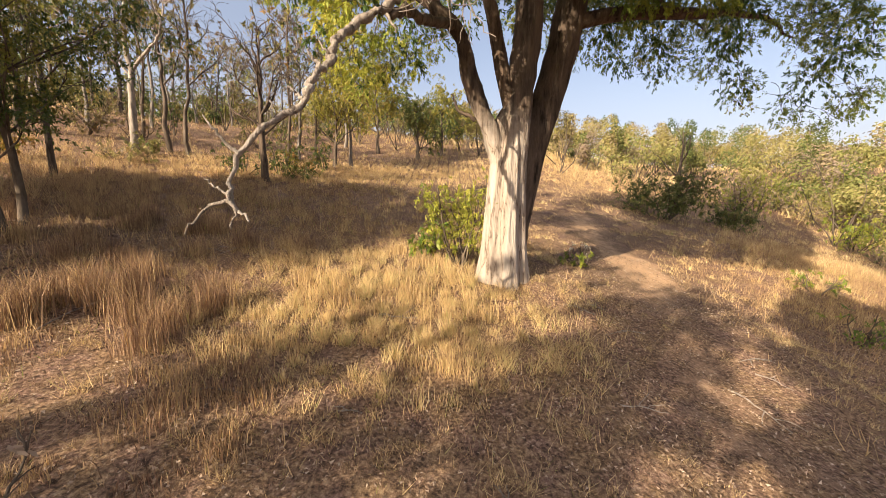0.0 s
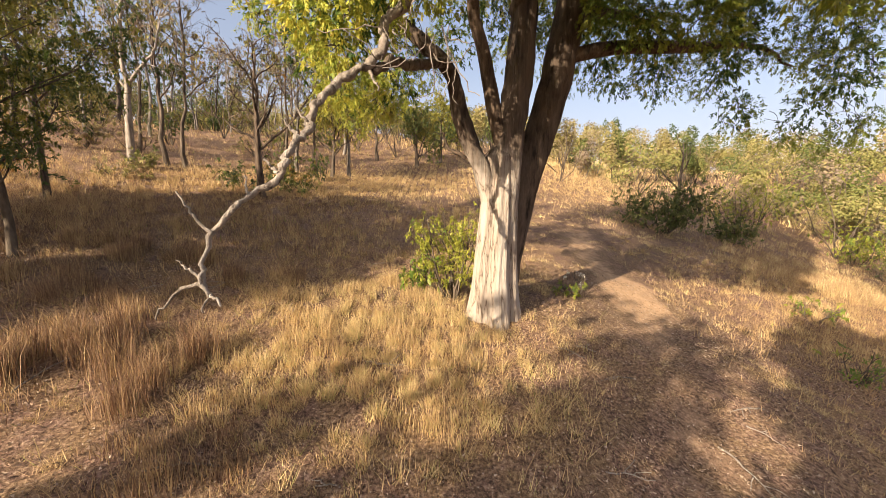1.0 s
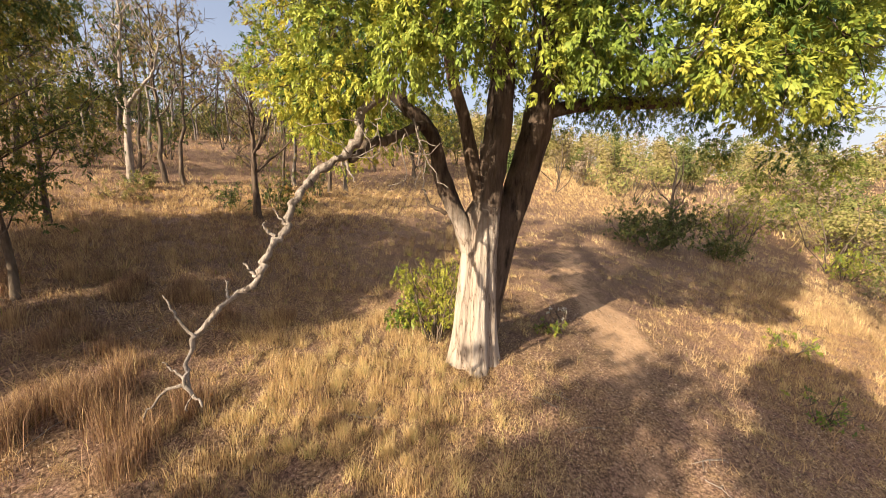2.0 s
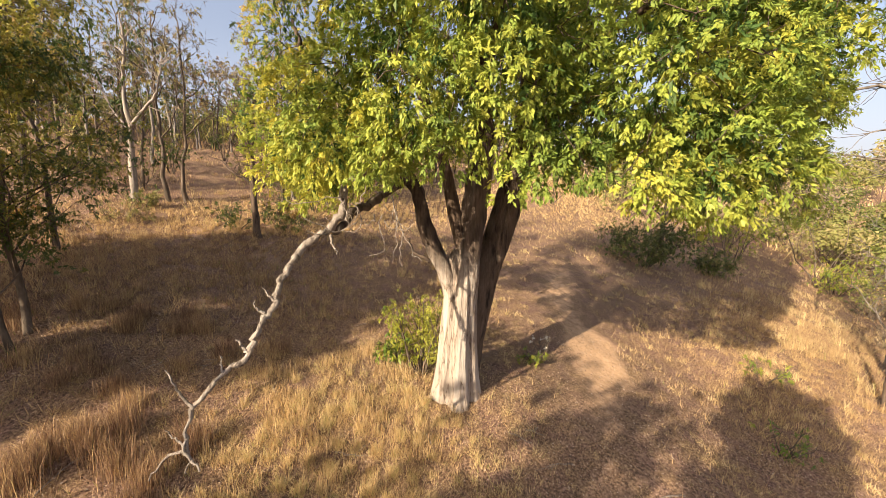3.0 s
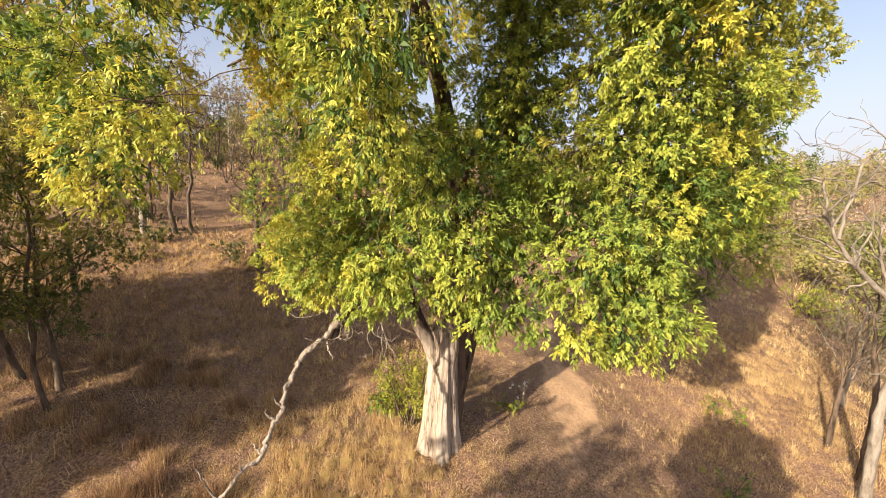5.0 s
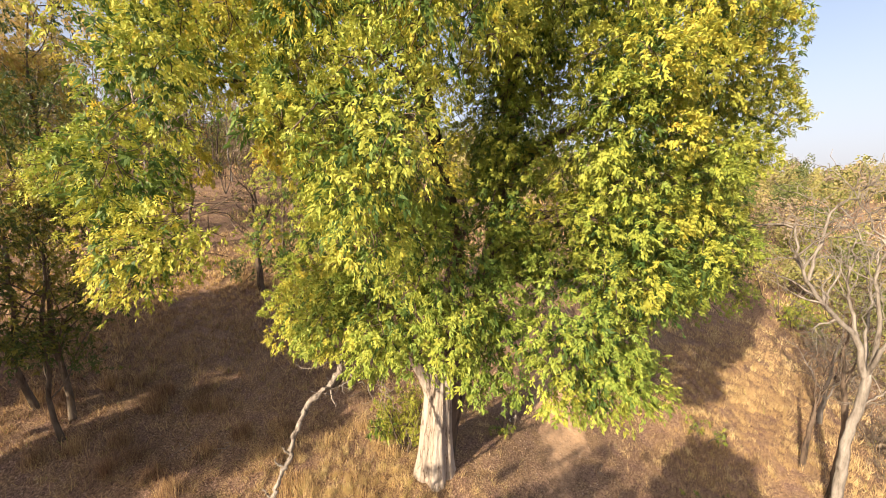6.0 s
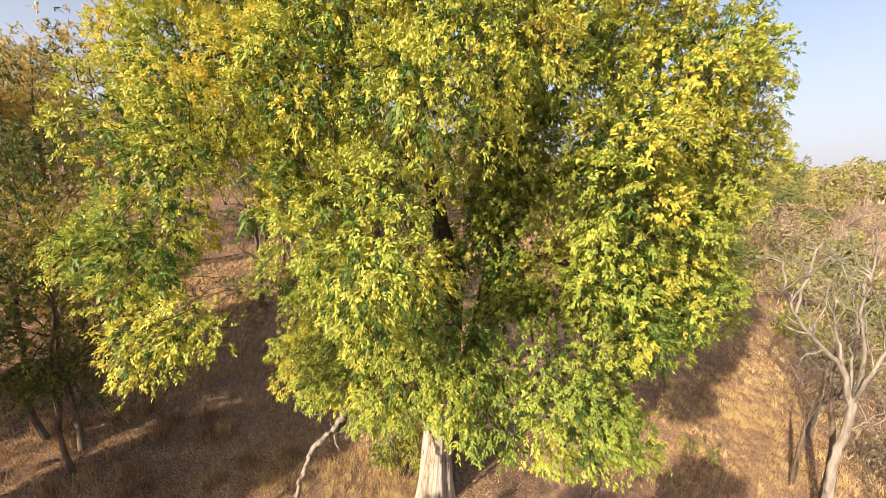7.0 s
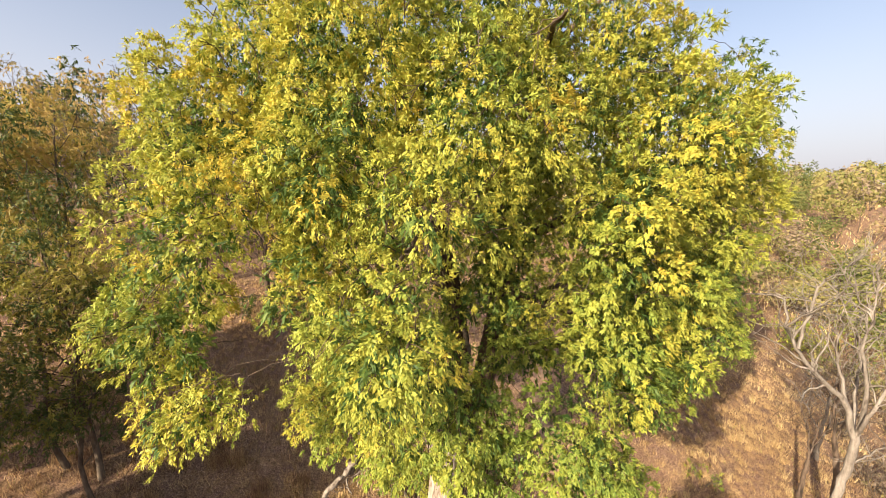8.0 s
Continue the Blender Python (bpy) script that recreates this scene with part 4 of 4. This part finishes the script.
# ---- the rest of the grove, which shades the slope ----
S = "trees that shade the slope"
for i, (x, y, h, spread, full) in enumerate(((-6.4, -4.9, 6.6, 0.46, 1700), (-5.2, -4.1, 6.9, 0.15, 3400), (-1.35, -3.1, 7.2, 0.12, 26000), (-10.2, 1.0, 6.4, 0.42, 12000), (-9.2, -4.8, 5.2, 0.30, 2400), (-11.0, 0.0, 4.6, 0.34, 9000), (-12.6, 2.6, 7.0, 0.44, 12000), (-15.0, 0.5, 7.6, 0.44, 12000), (-12.5, 5.4, 4.8, 0.38, 7000))):
    build_tree("backing_tree", x, y, h, 0.17, "leafy dark green tree that shades the grassy slope", 101 + i, M_LEAF_DARK, M_GREY, full, 0.25 if full > 3500 else 0.17, 0.4, 0.35, 12, spread, group=S, single=False, clump=0.45)


# ---- grass ----
def blades(rng, x, y, h, w, tint, lean=0.35, bend=0.5, fine=True):
    n = len(x)
    z = land(x, y) - 0.02
    a = rng.uniform(0, 2 * np.pi, n)
    l = rng.uniform(0.1, 1.0, n) * lean * h
    o = np.stack([np.cos(a) * l, np.sin(a) * l], -1)
    s = rng.uniform(0, 2 * np.pi, n)
    sx, sy = np.cos(s) * w * 0.5, np.sin(s) * w * 0.5
    tipz = h * rng.uniform(0.75, 1.0, n)
    root = np.stack([x, y, z], -1)
    tip = root + np.stack([o[:, 0] * (1 + bend), o[:, 1] * (1 + bend), tipz], -1)
    wid = np.stack([sx, sy, 0 * sx], -1)
    if fine:
        mid = root + np.stack([o[:, 0] * 0.4, o[:, 1] * 0.4, tipz * 0.58], -1)
        v = np.stack([root - wid, root + wid, mid + wid * 0.8, mid - wid * 0.8, tip], 1).reshape(-1, 3)
        k = np.arange(n)[:, None] * 5
        return v, [k + np.array((0, 1, 2, 3)), k + np.array((3, 2, 4))], np.repeat(tint, 5)
    v = np.stack([root - wid, root + wid, tip], 1).reshape(-1, 3)
    return v, [np.arange(n)[:, None] * 3 + np.array((0, 1, 2))], np.repeat(tint, 3)


def grass_height(x, y):
    h = 0.07 + 0.15 * patches(x, y, 1.1) + 0.08 * patches(x, y, 0.37, 4.0)
    h = h + 0.13 * np.exp(-((x + 1.0) ** 2 / 5.0 + (y - 6.0) ** 2 / 4.0)) * (0.4 + 0.6 * patches(x, y, 0.5, 7.0))
    h = h + 0.04 * np.clip((-2.2 - x) / 2.0, 0, 1) * patches(x, y, 0.9, 3.0)
    h = h + 0.10 * np.exp(-((x - 12.5) ** 2 / 20 + (y - 12) ** 2 / 20.0))
    h = h * (1 - 0.42 * np.clip((x - 1.4) / 1.5, 0, 1) * np.clip((11.0 - x) / 3.0, 0, 1)) * (1 - 0.35 * np.clip((4.4 - y) / 1.2, 0, 1))
    return h * (0.3 + 0.7 * np.clip((track_gap(x, y) - 0.1 + 0.5 * np.clip((6.8 - y) / 1.2, 0, 1)) / 1.6, 0, 1))


def scatter(rng, n, r0, r1, a0=-20, a1=200):
    """Random places in a ring round the start of the walk."""
    r = np.sqrt(rng.uniform(r0 * r0, r1 * r1, n))
    a = np.radians(rng.uniform(a0, a1, n))
    return 0.5 + r * np.cos(a), 0.3 + r * np.sin(a)


def build_grass():
    rng = np.random.default_rng(3)
    for name, n, r0, r1, wide, fine, a0, a1 in (("grass", 230000, 0.3, 8.5, 0.005, False, 10, 170), ("grass", 140000, 8.5, 15, 0.011, False, 20, 160), ("grass", 110000, 15, 30, 0.018, False, 25, 155), ("grass", 50000, 30, 60, 0.06, False, 28, 152), ("grass", 25000, 60, 130, 0.18, False, 22, 150)):
        x, y = scatter(rng, n, r0, r1, a0, a1)
        # gather blades into tufts of uneven height, with bare litter between
        cell = 0.20 if r0 < 8 else 0.32 if r0 < 15 else 0.6
        gx, gy = np.floor(x / cell), np.floor(y / cell)
        hx, hy = np.modf(np.abs(np.sin(gx * 127.1 + gy * 311.7)) * 43758.5)[0], np.modf(np.abs(np.sin(gx * 269.5 + gy * 183.3)) * 43758.5)[0]
        hz = np.modf(np.abs(np.sin(gx * 419.2 + gy * 371.9)) * 43758.5)[0]
        pull = rng.uniform(0.1, 1.0, n) ** 0.8
        x, y = x + ((gx + 0.2 + 0.6 * hx) * cell - x) * (1 - pull) * 0.85, y + ((gy + 0.2 + 0.6 * hy) * cell - y) * (1 - pull) * 0.85
        g = track_gap(x, y)
        thick = 0.25 + 0.75 * patches(x, y, 0.6, 1.5)
        keep = (rng.random(n) < np.clip((g - 0.1) / 1.7, 0.12 + 0.45 * np.clip((6.8 - y) / 1.2, 0, 1), 1)) & (hz < (0.34 if r0 < 8 else 0.5) + 0.6 * thick) & (rng.random(n) < 0.5 + 0.5 * thick) & (np.hypot(x - 1.1, y - 6.4) > 0.5)
        x, y, hx, hz = x[keep], y[keep], hx[keep] - 0.5, hz[keep]
        h = grass_height(x, y) * (0.62 if r0 < 8 else 0.8 if r0 < 15 else 0.85 if r0 < 30 else 1.7 if r0 < 60 else 2.5) * rng.uniform(0.45, 1.25, len(x)) * (0.32 + 1.85 * (hx + 0.5) ** 1.6)
        red = np.clip((-1.8 - x) / 2.5, 0, 1)
        # grass right of the trunk is tinted paler to lift the shade there
        tint = np.clip(rng.normal(0.50 if r0 < 8 else 0.46 if r0 < 15 else 0.62 if r0 < 60 else 0.5, 0.21, len(x)) + 0.15 * (patches(x, y, 1.6, 5.0) - 0.5) - 0.26 * red + 0.12 * np.clip((x - 1.4) / 1.5, 0, 1) + 0.65 * hx, 0, 0.94)
        tint = np.where(rng.random(len(x)) < 0.03, 1.0, tint)
        v, f, t = blades(rng, x, y, h, wide * rng.uniform(0.6, 1.3, len(x)), tint, 0.8 if r0 < 8 else 0.4, 0.6, fine)
        tagged(new(name, mesh_of(name, v, f, M_GRASS, t)), "dry straw-gold savanna grass growing in loose tufts", "grass", kind="stuff")


build_grass()


def build_bank_grass():
    """Tall pale grass along the brow of the bank, and a gold stand before the trunk."""
    rng = np.random.default_rng(31)
    for n, mid, way, far, wide, low, high, warm, label in ((60000, (12.3, 11.6), 46.0, 4.2, 1.7, 0.10, 0.28, 0.45, "tall pale pinkish straw grass on the brow of the bank"), (26000, (-0.6, 5.0), 8.0, 1.1, 0.8, 0.09, 0.25, 0.80, "golden seeding grass beside the trunk"), (30000, (-8.5, 9.5), 100.0, 2.6, 3.2, 0.12, 0.34, 0.5, "reddish dry grass in the shade of the grove"), (46000, (-4.8, 17.0), 40.0, 5.0, 1.5, 0.10, 0.25, 0.66, "pale straw grass in the sun beyond the shade"), (14000, (12.3, 36.0), 75.0, 4.5, 2.4, 0.3, 0.55, 0.85, "pale straw grass in a clearing on the hillside"), (18000, (8.5, 24.0), 70.0, 4.0, 3.0, 0.12, 0.3, 0.55, "straw grass on the slope behind the trunk")):
        a, b = rng.normal(0, far, n), rng.normal(0, wide, n)
        c, k = math.cos(radians(way)), math.sin(radians(way))
        x, y = mid[0] + a * c - b * k, mid[1] + a * k + b * c
        cell = 0.3
        gx, gy = np.floor(x / cell), np.floor(y / cell)
        hx, hy = np.modf(np.abs(np.sin(gx * 127.1 + gy * 311.7)) * 43758.5)[0], np.modf(np.abs(np.sin(gx * 269.5 + gy * 183.3)) * 43758.5)[0]
        pull = rng.uniform(0.0, 0.8, n)
        x, y = x + ((gx + 0.2 + 0.6 * hx) * cell - x) * pull, y + ((gy + 0.2 + 0.6 * hy) * cell - y) * pull
        keep = (track_gap(x, y) > 0.8) & (np.hypot(x - 1.05, y - 6.3) > 0.55) & (hy > 0.12)
        x, y, hx = x[keep], y[keep], hx[keep]
        m = len(x)
        tint = np.clip(rng.normal(warm, 0.13, m) + 0.25 * (hx - 0.5), 0, 0.94)
        if warm == 0.80:
            tint = np.where(rng.random(m) < 0.12 + 0.1 * (hx > 0.6), 0.972, tint)
        v, f, t = blades(rng, x, y, rng.uniform(low, high, m) * (0.55 + 0.75 * hx), (0.035 if mid[1] > 30 else 0.02 if mid[1] > 16 else 0.012 if abs(mid[0]) > 5 else 0.008) * rng.uniform(0.6, 1.3, m), tint, 0.45, 0.6, False)
        tagged(new("grass", mesh_of("grass", v, f, M_GRASS, t)), label, "grass", kind="stuff")


build_bank_grass()


def build_tussock(x, y, h, n, seed, warm=0.4):
    rng = np.random.default_rng(seed)
    px, py = x + rng.normal(0, 0.11, n), y + rng.normal(0, 0.10, n)
    v, f, t = blades(rng, px, py, h * rng.uniform(0.5, 1.15, n), rng.uniform(0.004, 0.009, n), np.clip(rng.normal(warm, 0.18, n), 0, 0.9), 0.3, 0.6)
    base = np.array((x, y, float(land(x, y))))
    ob = new("grass_tussock", mesh_of("grass_tussock", v - base, f, M_GRASS, t))
    ob.location = base
    tagged(ob, "tall tussock of reddish dry grass", "grass", "tall grass tussocks", "stuff")


rt = np.random.default_rng(8)
for i in range(100):
    if i < 12:
        x, y, h = rt.uniform(-4.7, -2.7), rt.uniform(3.5, 5.2), rt.uniform(0.4, 0.72)
    elif i < 34:
        x, y, h = rt.uniform(-8.5, -2.4), rt.uniform(5.2, 8.0), rt.uniform(0.28, 0.5)
    elif i < 56:
        x, y, h = rt.uniform(-4.6, -1.4), rt.uniform(2.2, 3.7), rt.uniform(0.12, 0.3)
    else:
        x, y, h = rt.uniform(-3.0, 0.6), rt.uniform(3.8, 7.4), rt.uniform(0.14, 0.34)
    build_tussock(x, y, h, 280 if i < 34 else 130, 200 + i, rt.uniform(0.2, 0.52) if i < 56 else 0.68)


def build_litter():
    rng = np.random.default_rng(4)
    x, y = scatter(rng, 130000, 0.3, 10, 8, 172)
    keep = rng.random(len(x)) < 0.3 + 0.7 * patches(x, y, 0.9, 2.2)
    x, y = x[keep], y[keep]
    n = len(x)
    at = np.stack([x, y, land(x, y) + rng.uniform(0.0, 0.05, n)], -1)
    way, side = unit(rng.normal(0, 1, (n, 3)) * np.array((1, 1, 0.5))), unit(rng.normal(0, 1, (n, 3)) * np.array((1, 1, 0.7)))
    size = rng.uniform(0.014, 0.036, (n, 1))
    v = np.stack([at - side * size * 0.35, at + side * size * 0.35, at + way * size], 1).reshape(-1, 3)
    q, t = np.arange(3 * n).reshape(n, 3), np.repeat(np.clip(rng.normal(0.45, 0.28, n), 0, 0.92), 3)
    tagged(new("leaf_litter", mesh_of("leaf_litter", v, q, M_LITTER, t)), "curled brown and pale fallen leaves on the ground", "litter", kind="stuff")


build_litter()


# ---- fallen sticks ----
def build_stick(x, y, length, r, turn, seed):
    rng = np.random.default_rng(seed)
    z = float(land(x, y)) + r * 0.6
    base = np.array((x, y, z))
    n = 9
    k = np.linspace(0, 1, n)
    px, py = x + np.cos(turn) * k * length + np.cumsum(rng.normal(0, 0.012, n)), y + np.sin(turn) * k * length + np.cumsum(rng.normal(0, 0.012, n))
    p = np.stack([px, py, land(px, py) + r * 0.7 + 0.05 * length * np.sin(k * 3.0)], -1)
    limbs = [(p, np.linspace(r, r * 0.4, n))]
    for _ in range(2):
        limbs.append(shoot(rng, p[rng.integers(3, 7)], (math.cos(turn + rng.choice((-0.8, 0.8))), math.sin(turn + 0.5), 0.25), length * 0.35, r * 0.5, 6, 0.15, 0.0))
    ob = new("fallen_stick", tubes_mesh("fallen_stick", limbs, M_DEAD, base, 6))
    ob.location = base
    tagged(ob, "thin weathered stick lying in the grass", "stick", "fallen sticks")


rk = np.random.default_rng(17)
for i in range(26):
    build_stick(rk.uniform(-5.0, 6.0), rk.uniform(2.2, 8.5), rk.uniform(0.25, 0.8), rk.uniform(0.006, 0.016), rk.uniform(0, 6.28), 300 + i)
